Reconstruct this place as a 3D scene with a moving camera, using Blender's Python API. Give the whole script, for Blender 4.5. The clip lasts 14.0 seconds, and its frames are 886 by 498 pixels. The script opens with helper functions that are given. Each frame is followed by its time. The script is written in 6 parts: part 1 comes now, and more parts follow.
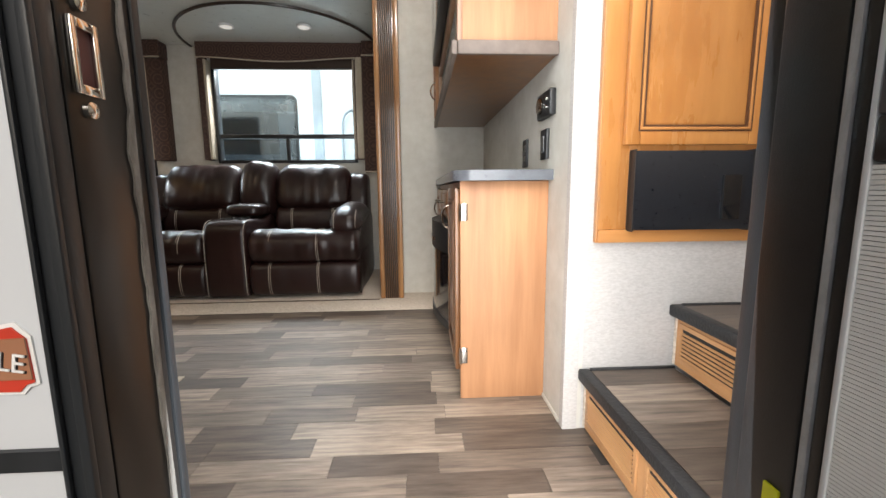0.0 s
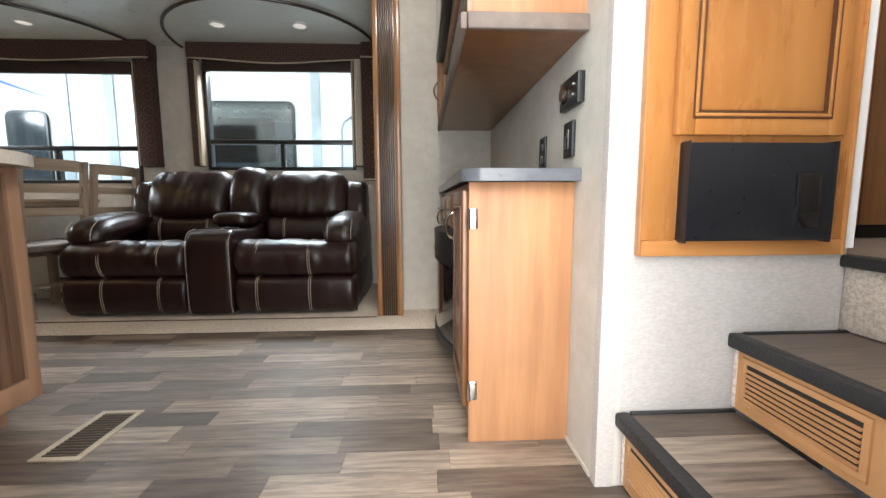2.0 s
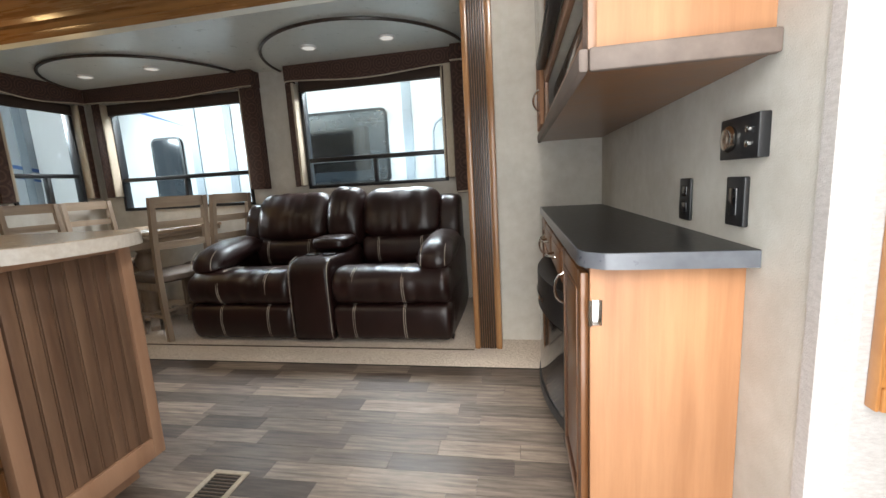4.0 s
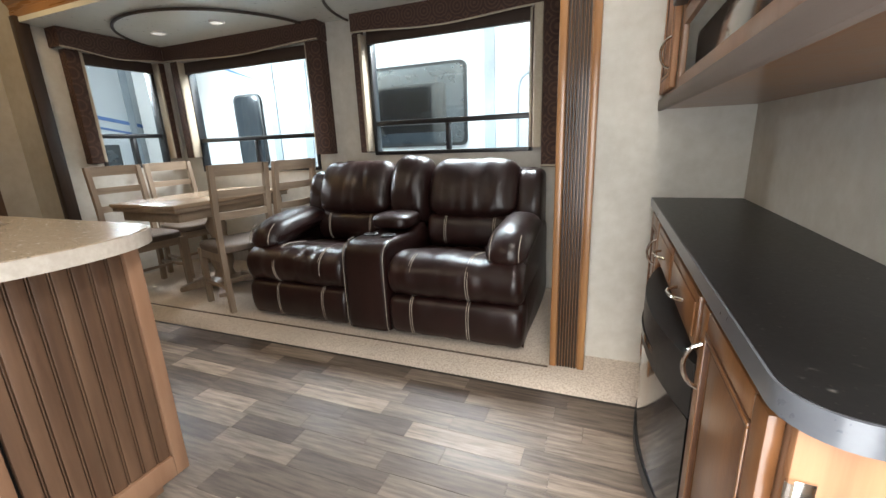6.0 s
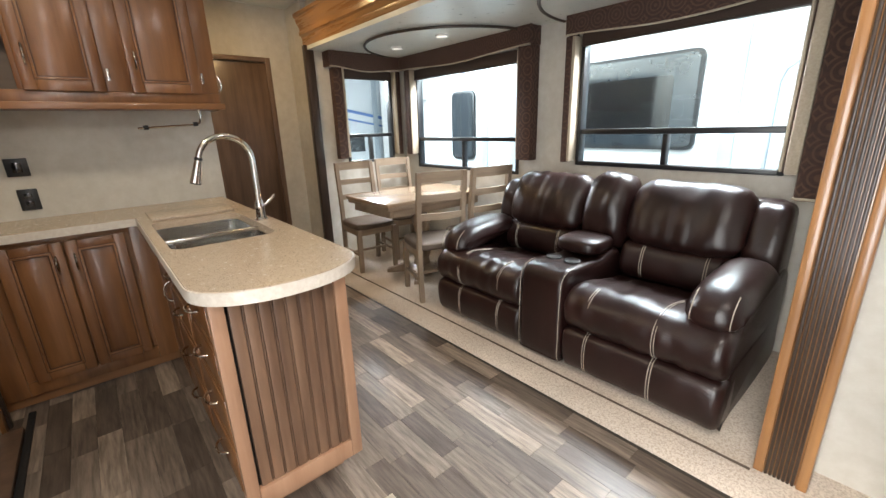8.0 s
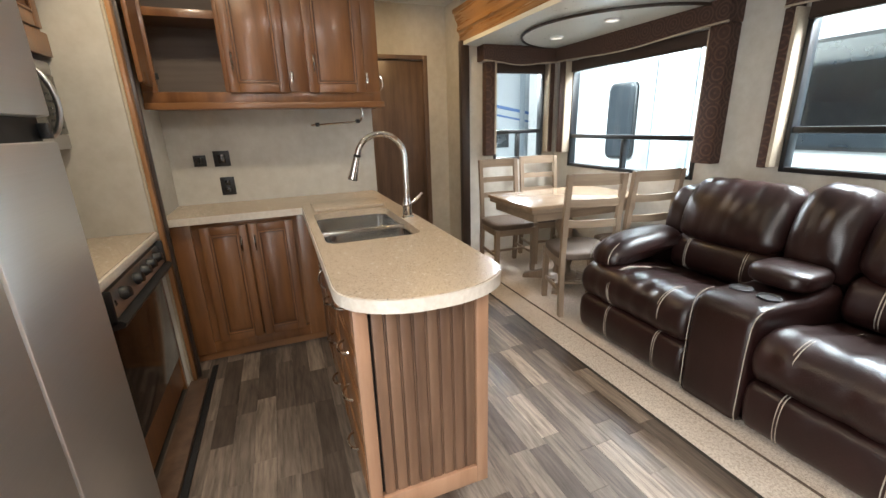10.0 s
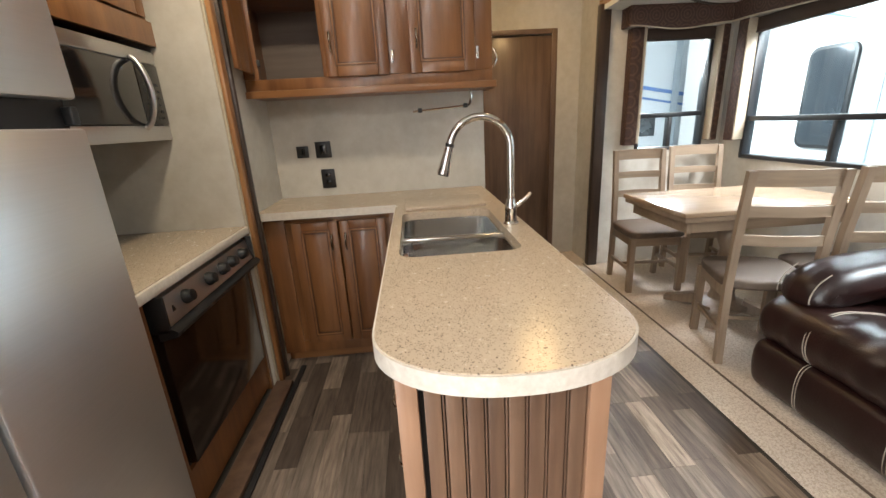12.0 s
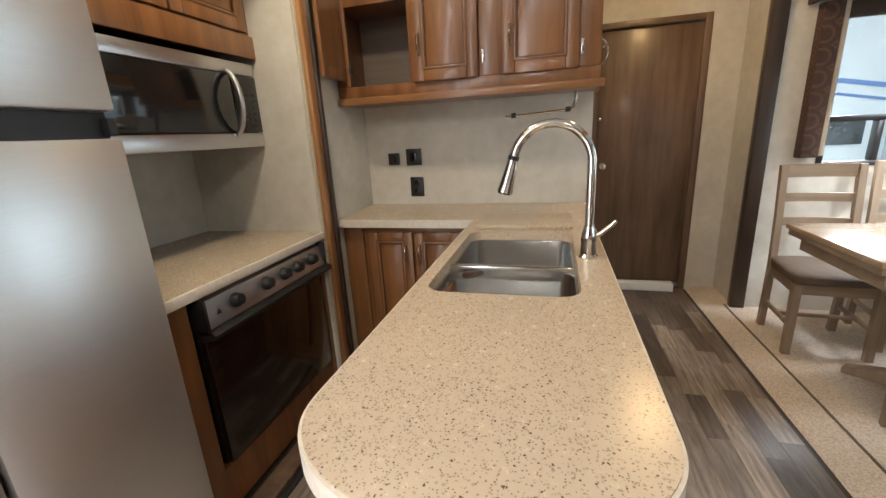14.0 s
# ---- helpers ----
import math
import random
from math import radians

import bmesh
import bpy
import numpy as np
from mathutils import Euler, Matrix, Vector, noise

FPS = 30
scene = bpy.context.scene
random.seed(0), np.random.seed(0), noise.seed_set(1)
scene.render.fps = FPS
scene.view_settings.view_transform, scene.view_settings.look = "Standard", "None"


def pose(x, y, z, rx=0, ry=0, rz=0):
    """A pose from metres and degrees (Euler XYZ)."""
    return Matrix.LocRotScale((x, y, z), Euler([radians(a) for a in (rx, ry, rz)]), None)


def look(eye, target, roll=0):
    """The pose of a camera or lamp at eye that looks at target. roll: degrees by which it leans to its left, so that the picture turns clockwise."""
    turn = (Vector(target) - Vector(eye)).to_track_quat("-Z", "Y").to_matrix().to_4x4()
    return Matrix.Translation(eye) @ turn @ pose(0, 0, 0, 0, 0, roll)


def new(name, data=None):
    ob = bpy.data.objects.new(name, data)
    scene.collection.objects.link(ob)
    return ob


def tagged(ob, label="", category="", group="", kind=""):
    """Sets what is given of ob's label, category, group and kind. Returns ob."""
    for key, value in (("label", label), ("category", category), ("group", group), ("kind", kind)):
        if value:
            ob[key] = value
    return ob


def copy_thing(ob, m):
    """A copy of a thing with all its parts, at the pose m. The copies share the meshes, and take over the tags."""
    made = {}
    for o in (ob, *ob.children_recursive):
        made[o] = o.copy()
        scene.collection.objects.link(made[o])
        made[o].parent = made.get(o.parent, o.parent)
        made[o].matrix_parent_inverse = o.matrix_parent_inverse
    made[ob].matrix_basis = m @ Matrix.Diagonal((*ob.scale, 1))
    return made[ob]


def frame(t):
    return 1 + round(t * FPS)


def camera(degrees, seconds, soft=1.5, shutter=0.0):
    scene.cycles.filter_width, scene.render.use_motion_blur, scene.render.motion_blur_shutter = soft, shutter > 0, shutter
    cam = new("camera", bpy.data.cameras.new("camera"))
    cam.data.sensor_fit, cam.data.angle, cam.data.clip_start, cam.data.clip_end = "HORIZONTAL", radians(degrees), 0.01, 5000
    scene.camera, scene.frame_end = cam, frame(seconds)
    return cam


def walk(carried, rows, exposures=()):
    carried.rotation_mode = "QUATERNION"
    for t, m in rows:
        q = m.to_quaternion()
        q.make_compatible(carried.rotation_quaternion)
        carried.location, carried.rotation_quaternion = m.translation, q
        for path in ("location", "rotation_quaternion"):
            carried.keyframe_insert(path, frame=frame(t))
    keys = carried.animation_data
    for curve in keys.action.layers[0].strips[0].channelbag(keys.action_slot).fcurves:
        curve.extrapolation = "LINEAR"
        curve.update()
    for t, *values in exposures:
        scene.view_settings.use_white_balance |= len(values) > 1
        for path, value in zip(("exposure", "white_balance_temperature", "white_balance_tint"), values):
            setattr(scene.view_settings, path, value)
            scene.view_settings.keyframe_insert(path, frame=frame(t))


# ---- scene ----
cam = camera(94.7, 14.0, shutter=0.0)
PATH = [
    (0, (0.118, 0.586, 0.779), (0.226, 2.562, 0.491), -0.5),
    (0.5, (0.104, 0.655, 0.771), (0.242, 2.633, 0.51), 0.1),
    (1, (0.095, 0.719, 0.727), (0.249, 2.698, 0.486), 0.4),
    (1.5, (0.087, 0.729, 0.742), (0.228, 2.71, 0.51), 0.4),
    (2, (0.12, 0.821, 0.748), (0.221, 2.806, 0.522), -0.2),
    (2.5, (0.149, 0.916, 0.837), (0.157, 2.903, 0.606), -1.3),
    (3, (0.116, 0.972, 0.897), (-0.007, 2.955, 0.668), -1.0),
    (5.5, (0.088, 1.383, 1.119), (-0.563, 3.211, 0.633), -5.0),
    (6, (0.044, 1.522, 1.119), (-0.681, 3.314, 0.608), -2.3),
    (6.5, (-0.016, 1.606, 1.252), (-0.769, 3.351, 0.627), -0.4),
    (7, (0.011, 1.646, 1.306), (-0.992, 3.254, 0.666), -1.8),
    (7.5, (0.055, 1.676, 1.319), (-1.239, 3.081, 0.726), -2.1),
    (8, (0.041, 1.66, 1.333), (-1.422, 2.896, 0.759), -1.7),
    (8.5, (0.015, 1.642, 1.346), (-1.544, 2.755, 0.769), -1.5),
    (9, (-0.005, 1.628, 1.351), (-1.65, 2.608, 0.772), -1.4),
    (11.5, (-0.452, 1.879, 1.321), (-2.348, 2.132, 0.737), -2.9),
    (12, (-0.544, 1.902, 1.307), (-2.45, 2.019, 0.715), -3.2),
    (12.5, (-0.682, 1.867, 1.306), (-2.589, 1.895, 0.705), -3.1),
    (13, (-0.726, 1.929, 1.3), (-2.637, 1.808, 0.724), -3.5),
    (13.5, (-0.768, 2.05, 1.302), (-2.664, 1.741, 0.747), -3.5),
    (14, (-0.798, 2.164, 1.305), (-2.653, 1.647, 0.766), -3.2),
]
walk(cam, [(t, look(eye, target, roll)) for t, eye, target, roll in PATH],
     [(0, 0.95), (1.5, 0.95), (3.2, 0.82), (6.0, 1.3), (7.5, 1.72), (9.0, 1.8), (12.0, 1.93), (14.0, 1.95)])

# ---- world, sun, exposure ----
world = bpy.data.worlds.new("overcast_sky")
scene.world = world
world.use_nodes = True
wn = world.node_tree.nodes
sky = wn.new("ShaderNodeTexSky")
sky.sky_type = "NISHITA"
sky.sun_disc = False
sky.sun_elevation, sky.sun_rotation = radians(35), radians(180)
sky.dust_density = 4.0
world.node_tree.links.new(sky.outputs[0], wn["Background"].inputs[0])
wn["Background"].inputs[1].default_value = 0.05


def lamp(name, kind, m, power, color=(1, 1, 1), size=(1, 1), angle=0.2):
    data = bpy.data.lights.new(name, kind)
    data.energy, data.color = power, color
    if kind == "AREA":
        data.shape, data.size, data.size_y = "RECTANGLE", size[0], size[1]
    elif kind == "SUN":
        data.angle = angle
    else:
        data.shadow_soft_size = size[0]
    ob = new(name, data)
    ob.matrix_world = m
    return ob


lamp("sun", "SUN", look((0, -5, 4.5), (0, 0, 1)), 1.0, (1, 0.97, 0.92), angle=radians(30))
COOL = (0.93, 0.97, 1.0)
lamp("window_skylight", "AREA", look((-1.1, 4.95, 2.45), (-1.1, 3.6, 0.9)), 98, COOL, (1.2, 0.7))
lamp("window_skylight", "AREA", look((-3.0, 4.95, 2.45), (-2.9, 3.6, 0.9)), 56, COOL, (1.3, 0.7))
lamp("window_skylight", "AREA", look((-5.2, 4.05, 2.25), (-3.2, 3.7, 1.15)), 95, COOL, (1.1, 0.8))
lamp("doorway_skylight", "AREA", look((0.18, 1.080, 0.96), (0.18, 2.0, 0.88)), 17, COOL, (0.70, 1.86))


# ---- materials ----
def mat(name, col, col2=None, rough=0.5, metal=0.0, scale=(6, 6, 6), detail=5, bump=0.0, fine=120.0, rnd=0.0, coat=0.0, wear=0.12, lo=0.35, hi=0.68, island=0.0):
    """Noise-grained surface: col to col2 by a stretched noise, a broad stain, fine bump."""
    m = bpy.data.materials.new(name)
    m.use_nodes = True
    nt = m.node_tree
    n, link = nt.nodes, nt.links.new
    b = n["Principled BSDF"]
    tc, mp, nz, rp = n.new("ShaderNodeTexCoord"), n.new("ShaderNodeMapping"), n.new("ShaderNodeTexNoise"), n.new("ShaderNodeValToRGB")
    mp.inputs["Scale"].default_value = scale
    nz.inputs["Scale"].default_value, nz.inputs["Detail"].default_value = 1.0, detail
    nz.inputs["Roughness"].default_value = 0.62
    col2 = col2 or tuple(c * 0.8 for c in col)
    rp.color_ramp.elements[0].position, rp.color_ramp.elements[0].color = lo, (*col2, 1)
    rp.color_ramp.elements[1].position, rp.color_ramp.elements[1].color = hi, (*col, 1)
    link(tc.outputs["Object"], mp.inputs[0])
    vec = mp.outputs[0]
    if rnd or island:
        src = n.new("ShaderNodeObjectInfo").outputs["Random"] if rnd else n.new("ShaderNodeNewGeometry").outputs["Random Per Island"]
        ad = n.new("ShaderNodeVectorMath")
        ad.operation = "ADD"
        mu = n.new("ShaderNodeMath")
        mu.operation, mu.inputs[1].default_value = "MULTIPLY", 37.0
        link(src, mu.inputs[0])
        link(mp.outputs[0], ad.inputs[0])
        link(mu.outputs[0], ad.inputs[1])
        vec = ad.outputs[0]
    link(vec, nz.inputs["Vector"])
    link(nz.outputs[0], rp.inputs[0])
    broad, mr = n.new("ShaderNodeTexNoise"), n.new("ShaderNodeMapRange")
    broad.inputs["Scale"].default_value = 2.3
    link(tc.outputs["Object"], broad.inputs["Vector"])
    link(broad.outputs[0], mr.inputs[0])
    mr.inputs["From Min"].default_value, mr.inputs["From Max"].default_value = 0.3, 0.7
    mr.inputs["To Min"].default_value, mr.inputs["To Max"].default_value = 1 - wear, 1 + wear * 0.5
    hs = n.new("ShaderNodeHueSaturation")
    link(rp.outputs[0], hs.inputs["Color"])
    if rnd or island:
        rr, ml = n.new("ShaderNodeMapRange"), n.new("ShaderNodeMath")
        amt = rnd or island
        rr.inputs["To Min"].default_value, rr.inputs["To Max"].default_value = 1 - amt, 1 + amt
        link(src, rr.inputs[0])
        ml.operation = "MULTIPLY"
        link(rr.outputs[0], ml.inputs[0])
        link(mr.outputs[0], ml.inputs[1])
        link(ml.outputs[0], hs.inputs["Value"])
    else:
        link(mr.outputs[0], hs.inputs["Value"])
    link(hs.outputs[0], b.inputs["Base Color"])
    rm = n.new("ShaderNodeMapRange")
    link(nz.outputs[0], rm.inputs[0])
    rm.inputs["To Min"].default_value, rm.inputs["To Max"].default_value = max(rough - (0.015 if metal else 0.08), 0.02), min(rough + (0.015 if metal else 0.08), 1)
    link(rm.outputs[0], b.inputs["Roughness"])
    b.inputs["Metallic"].default_value = metal
    b.inputs["Coat Weight"].default_value = coat
    b.inputs["Coat Roughness"].default_value = 0.15
    if bump:
        fz, bp = n.new("ShaderNodeTexNoise"), n.new("ShaderNodeBump")
        fz.inputs["Scale"].default_value, fz.inputs["Detail"].default_value = fine, 3
        bp.inputs["Strength"].default_value, bp.inputs["Distance"].default_value = bump, 0.004
        link(tc.outputs["Object"], fz.inputs["Vector"])
        link(fz.outputs[0], bp.inputs["Height"])
        link(bp.outputs[0], b.inputs["Normal"])
    return m


def wood(name, light, dark, along="z", rough=0.4, rnd=0.0, coat=0.15, grain=26, island=0.0, run=1.2):
    s = {"x": (run, grain, grain), "y": (grain, run, grain), "z": (grain, grain, run)}[along]
    return mat(name, light, dark, rough, scale=s, detail=7, bump=0.08, fine=90, rnd=rnd, coat=coat, wear=0.2, lo=0.28, hi=0.72, island=island)


def glass_mat(name, tint=(1, 1, 1)):
    m = bpy.data.materials.new(name)
    m.use_nodes = True
    nt = m.node_tree
    tr, gl, mx, out = nt.nodes.new("ShaderNodeBsdfTransparent"), nt.nodes.new("ShaderNodeBsdfGlossy"), nt.nodes.new("ShaderNodeMixShader"), nt.nodes["Material Output"]
    lw, pw, fr = nt.nodes.new("ShaderNodeLayerWeight"), nt.nodes.new("ShaderNodeMath"), nt.nodes.new("ShaderNodeMath")
    pw.operation, pw.inputs[1].default_value = "POWER", 5.0
    fr.operation, fr.inputs[1].default_value, fr.inputs[2].default_value = "MULTIPLY_ADD", 0.7, 0.025
    nt.links.new(lw.outputs["Facing"], pw.inputs[0])
    nt.links.new(pw.outputs[0], fr.inputs[0])
    tr.inputs[0].default_value = (*tint, 1)
    gl.inputs["Roughness"].default_value = 0.02
    nt.links.new(fr.outputs[0], mx.inputs[0])
    nt.links.new(tr.outputs[0], mx.inputs[1])
    nt.links.new(gl.outputs[0], mx.inputs[2])
    nt.links.new(mx.outputs[0], out.inputs[0])
    return m


def glow(name, color, strength):
    m = bpy.data.materials.new(name)
    m.use_nodes = True
    b = m.node_tree.nodes["Principled BSDF"]
    b.inputs["Base Color"].default_value = (0.8, 0.8, 0.78, 1)
    b.inputs["Emission Color"].default_value = (*color, 1)
    b.inputs["Emission Strength"].default_value = strength
    return m


def speckled(name, base, dark, scale=260.0, rough=0.29):
    """Stone-like counter with small dark and mid-brown chips."""
    m = mat(name, base, tuple(c * 0.96 for c in base), rough, scale=(60, 60, 60), wear=0.04)
    n, link = m.node_tree.nodes, m.node_tree.links.new
    b = n["Principled BSDF"]
    src = b.inputs["Base Color"].links[0].from_socket
    tc, wob, add = n.new("ShaderNodeTexCoord"), n.new("ShaderNodeTexNoise"), n.new("ShaderNodeVectorMath")
    wob.inputs["Scale"].default_value, wob.inputs["Detail"].default_value = 190.0, 2
    add.operation = "MULTIPLY_ADD"
    add.inputs[1].default_value = (0.005, 0.005, 0.005)
    link(tc.outputs["Object"], wob.inputs["Vector"])
    link(wob.outputs["Color"], add.inputs[0])
    link(tc.outputs["Object"], add.inputs[2])
    for size, colour, cut in ((scale * 1.3, tuple(c * 0.4 + d * 0.6 for c, d in zip(dark, base)), 0.26), (scale * 2.1, tuple(c * 0.7 + d * 0.3 for c, d in zip(dark, base)), 0.28), (scale, dark, 0.17)):
        vo, ra, mx = n.new("ShaderNodeTexVoronoi"), n.new("ShaderNodeMapRange"), n.new("ShaderNodeMix")
        vo.inputs["Scale"].default_value = size
        link(add.outputs[0], vo.inputs["Vector"])
        ra.inputs["From Min"].default_value, ra.inputs["From Max"].default_value = cut, cut + 0.1
        ra.inputs["To Min"].default_value, ra.inputs["To Max"].default_value = 1, 0
        link(vo.outputs["Distance"], ra.inputs[0])
        sp, th, an = n.new("ShaderNodeSeparateColor"), n.new("ShaderNodeMath"), n.new("ShaderNodeMath")
        link(vo.outputs["Color"], sp.inputs[0])
        th.operation, th.inputs[1].default_value = "GREATER_THAN", 0.66 if colour == dark else 0.6
        link(sp.outputs[0], th.inputs[0])
        an.operation = "MULTIPLY"
        link(th.outputs[0], an.inputs[0])
        link(ra.outputs[0], an.inputs[1])
        mx.data_type = "RGBA"
        link(an.outputs[0], mx.inputs[0])
        link(src, mx.inputs[6])
        mx.inputs[7].default_value = (*colour, 1)
        src = mx.outputs[2]
    link(src, b.inputs["Base Color"])
    return m


def damask_mat(name):
    """Brown woven fabric with a repeating pale medallion and zigzag."""
    m = mat(name, (0.072, 0.036, 0.026), (0.042, 0.022, 0.017), 0.85, scale=(60, 60, 60), bump=0.3, fine=700)
    n, link = m.node_tree.nodes, m.node_tree.links.new
    b = n["Principled BSDF"]
    src = b.inputs["Base Color"].links[0].from_socket
    tc, mp = n.new("ShaderNodeTexCoord"), n.new("ShaderNodeMapping")
    mp.inputs["Scale"].default_value = (8.5, 8.5, 8.5)
    vo = n.new("ShaderNodeTexVoronoi")
    vo.inputs["Randomness"].default_value = 0.0
    vo.inputs["Scale"].default_value = 1.0
    link(tc.outputs["Object"], mp.inputs[0])
    link(mp.outputs[0], vo.inputs["Vector"])
    si, ra, mx = n.new("ShaderNodeMath"), n.new("ShaderNodeMapRange"), n.new("ShaderNodeMix")
    mu = n.new("ShaderNodeMath")
    mu.operation, mu.inputs[1].default_value = "MULTIPLY", 34.0
    si.operation = "SINE"
    link(vo.outputs["Distance"], mu.inputs[0])
    link(mu.outputs[0], si.inputs[0])
    link(si.outputs[0], ra.inputs[0])
    ra.inputs["From Min"].default_value, ra.inputs["From Max"].default_value = 0.1, 0.8
    ra.inputs["To Max"].default_value = 0.3
    mx.data_type = "RGBA"
    link(ra.outputs[0], mx.inputs[0])
    link(src, mx.inputs[6])
    mx.inputs[7].default_value = (0.19, 0.105, 0.072, 1)
    link(mx.outputs[2], b.inputs["Base Color"])
    return m


WALLPAPER = mat("wallpaper", (0.60, 0.575, 0.52), (0.53, 0.50, 0.44), 0.75, scale=(15, 15, 15), detail=9, bump=0.25, fine=260)
LINEN = mat("linen_wallpaper", (0.55, 0.52, 0.495), (0.45, 0.42, 0.395), 0.85, scale=(75, 75, 190), detail=4, bump=0.35, fine=380)
CEILING = mat("ceiling_panel", (0.66, 0.68, 0.64), (0.62, 0.64, 0.60), 0.3, scale=(20, 20, 20), wear=0.05)
SKIN = mat("white_gelcoat", (0.59, 0.615, 0.645), (0.56, 0.58, 0.605), 0.25, scale=(3, 3, 3), coat=0.4, wear=0.04)
CARPET = mat("carpet", (0.66, 0.575, 0.49), (0.47, 0.39, 0.315), 0.95, scale=(110, 110, 110), bump=1.0, fine=190, lo=0.38, hi=0.58)
STEP_PLANK = wood("step_vinyl_plank", (0.44, 0.36, 0.295), (0.20, 0.155, 0.125), "y", 0.42, rnd=0.4, coat=0.1, grain=30)
def plank_mat(name, tones):
    """Printed plank: each piece takes its own tone, with long grain and dark flecks."""
    m = wood(name, (0.92, 0.91, 0.90), (0.24, 0.22, 0.21), "x", 0.47, rnd=0.02, coat=0.04, grain=58, run=5.5)
    n, link = m.node_tree.nodes, m.node_tree.links.new
    b = n["Principled BSDF"]
    src = b.inputs["Base Color"].links[0].from_socket
    rp, mx = n.new("ShaderNodeValToRGB"), n.new("ShaderNodeMix")
    el = rp.color_ramp.elements
    while len(el) < len(tones):
        el.new(0.5)
    for i, tone in enumerate(tones):
        el[i].position, el[i].color = i / (len(tones) - 1), (*tone, 1)
    link(n.new("ShaderNodeObjectInfo").outputs["Random"], rp.inputs[0])
    mx.data_type, mx.blend_type = "RGBA", "MULTIPLY"
    mx.inputs[0].default_value = 1.0
    link(rp.outputs[0], mx.inputs[6])
    link(src, mx.inputs[7])
    link(mx.outputs[2], b.inputs["Base Color"])
    return m


PLANK = plank_mat("vinyl_plank", [(0.14, 0.106, 0.084), (0.215, 0.166, 0.132), (0.29, 0.23, 0.184), (0.385, 0.31, 0.248), (0.52, 0.415, 0.325)])
JOINT = mat("plank_joint", (0.05, 0.042, 0.036), rough=0.7)
LEATHER = mat("brown_leather", (0.021, 0.0075, 0.0064), (0.012, 0.0046, 0.0039), 0.32, scale=(5, 5, 5), bump=0.28, fine=150, coat=0.0, wear=0.2)
STITCH = mat("pale_thread", (0.40, 0.35, 0.29), rough=0.8, scale=(300, 300, 300))
HUTCH_END = wood("pale_cherry_laminate", (0.50, 0.255, 0.125), (0.29, 0.125, 0.052), "z", 0.55, coat=0.0, grain=14, run=0.9)
HICKORY = wood("honey_wood", (0.56, 0.255, 0.075), (0.36, 0.13, 0.030), "z", 0.28, coat=0.4, grain=9)
HICKORY_H = wood("honey_wood_rail", (0.54, 0.25, 0.08), (0.40, 0.16, 0.045), "x", 0.3, coat=0.3, grain=12)
CABINET = wood("brown_cabinet_wood", (0.265, 0.118, 0.043), (0.125, 0.048, 0.017), "z", 0.32, coat=0.3, grain=16)
CABINET_H = wood("brown_cabinet_rail", (0.30, 0.14, 0.052), (0.18, 0.072, 0.027), "y", 0.32, coat=0.3, grain=16)
BEAD = wood("grey_brown_beadboard", (0.235, 0.135, 0.08), (0.115, 0.06, 0.036), "z", 0.45, rnd=0.16, grain=20)
STILE = wood("tan_stile_wood", (0.42, 0.245, 0.15), (0.31, 0.165, 0.095), "z", 0.4, grain=18)
TRIMWOOD = wood("gold_trim_wood", (0.40, 0.20, 0.075), (0.20, 0.085, 0.03), "z", 0.3, coat=0.4, grain=22)
CROWN = wood("crown_wood", (0.40, 0.21, 0.075), (0.21, 0.095, 0.032), "x", 0.28, coat=0.4, grain=22)
DARKTRIM = wood("dark_trim_wood", (0.050, 0.030, 0.021), (0.022, 0.014, 0.010), "z", 0.35, grain=22)
DOORWOOD = wood("walnut_door_laminate", (0.19, 0.118, 0.078), (0.07, 0.041, 0.028), "z", 0.4, grain=13)
OAK = wood("grey_oak", (0.33, 0.25, 0.18), (0.20, 0.14, 0.092), "z", 0.45, grain=24)
OAK_H = wood("grey_oak_slat", (0.34, 0.26, 0.185), (0.21, 0.148, 0.098), "y", 0.45, grain=24)
TABLETOP = wood("table_top_oak", (0.44, 0.33, 0.23), (0.32, 0.22, 0.14), "y", 0.25, coat=0.5, grain=14)
SEAT = mat("taupe_upholstery", (0.135, 0.098, 0.072), (0.095, 0.068, 0.05), 0.6, scale=(25, 25, 25), bump=0.3, fine=300)
QUARTZ = speckled("cream_solid_surface", (0.53, 0.425, 0.32), (0.11, 0.08, 0.062), 118, 0.25)
QUARTZ_EDGE = mat("cream_counter_edge", (0.70, 0.64, 0.56), (0.60, 0.53, 0.45), 0.35, scale=(60, 60, 60), bump=0.2)
SLATE = mat("dark_slate_laminate", (0.16, 0.15, 0.14), (0.012, 0.012, 0.013), 0.36, scale=(55, 75, 55), detail=5, wear=0.3, lo=0.60, hi=0.78)
SLATE_EDGE = mat("grey_counter_edge", (0.13, 0.14, 0.155), (0.10, 0.105, 0.12), 0.3, scale=(20, 20, 20), coat=0.3)
STEEL = mat("brushed_steel", (0.64, 0.64, 0.65), (0.61, 0.61, 0.62), 0.30, 1.0, scale=(3, 3, 200), wear=0.02)
FRIDGE = mat("fridge_steel", (0.80, 0.82, 0.85), (0.77, 0.79, 0.82), 0.36, 0.88, scale=(3, 3, 200), wear=0.02)
SINKSTEEL = mat("sink_steel", (0.60, 0.59, 0.57), (0.50, 0.49, 0.48), 0.2, 1.0, scale=(90, 4, 90), wear=0.05)
CHROME = mat("nickel", (0.72, 0.69, 0.65), (0.66, 0.63, 0.59), 0.14, 1.0, wear=0.05)
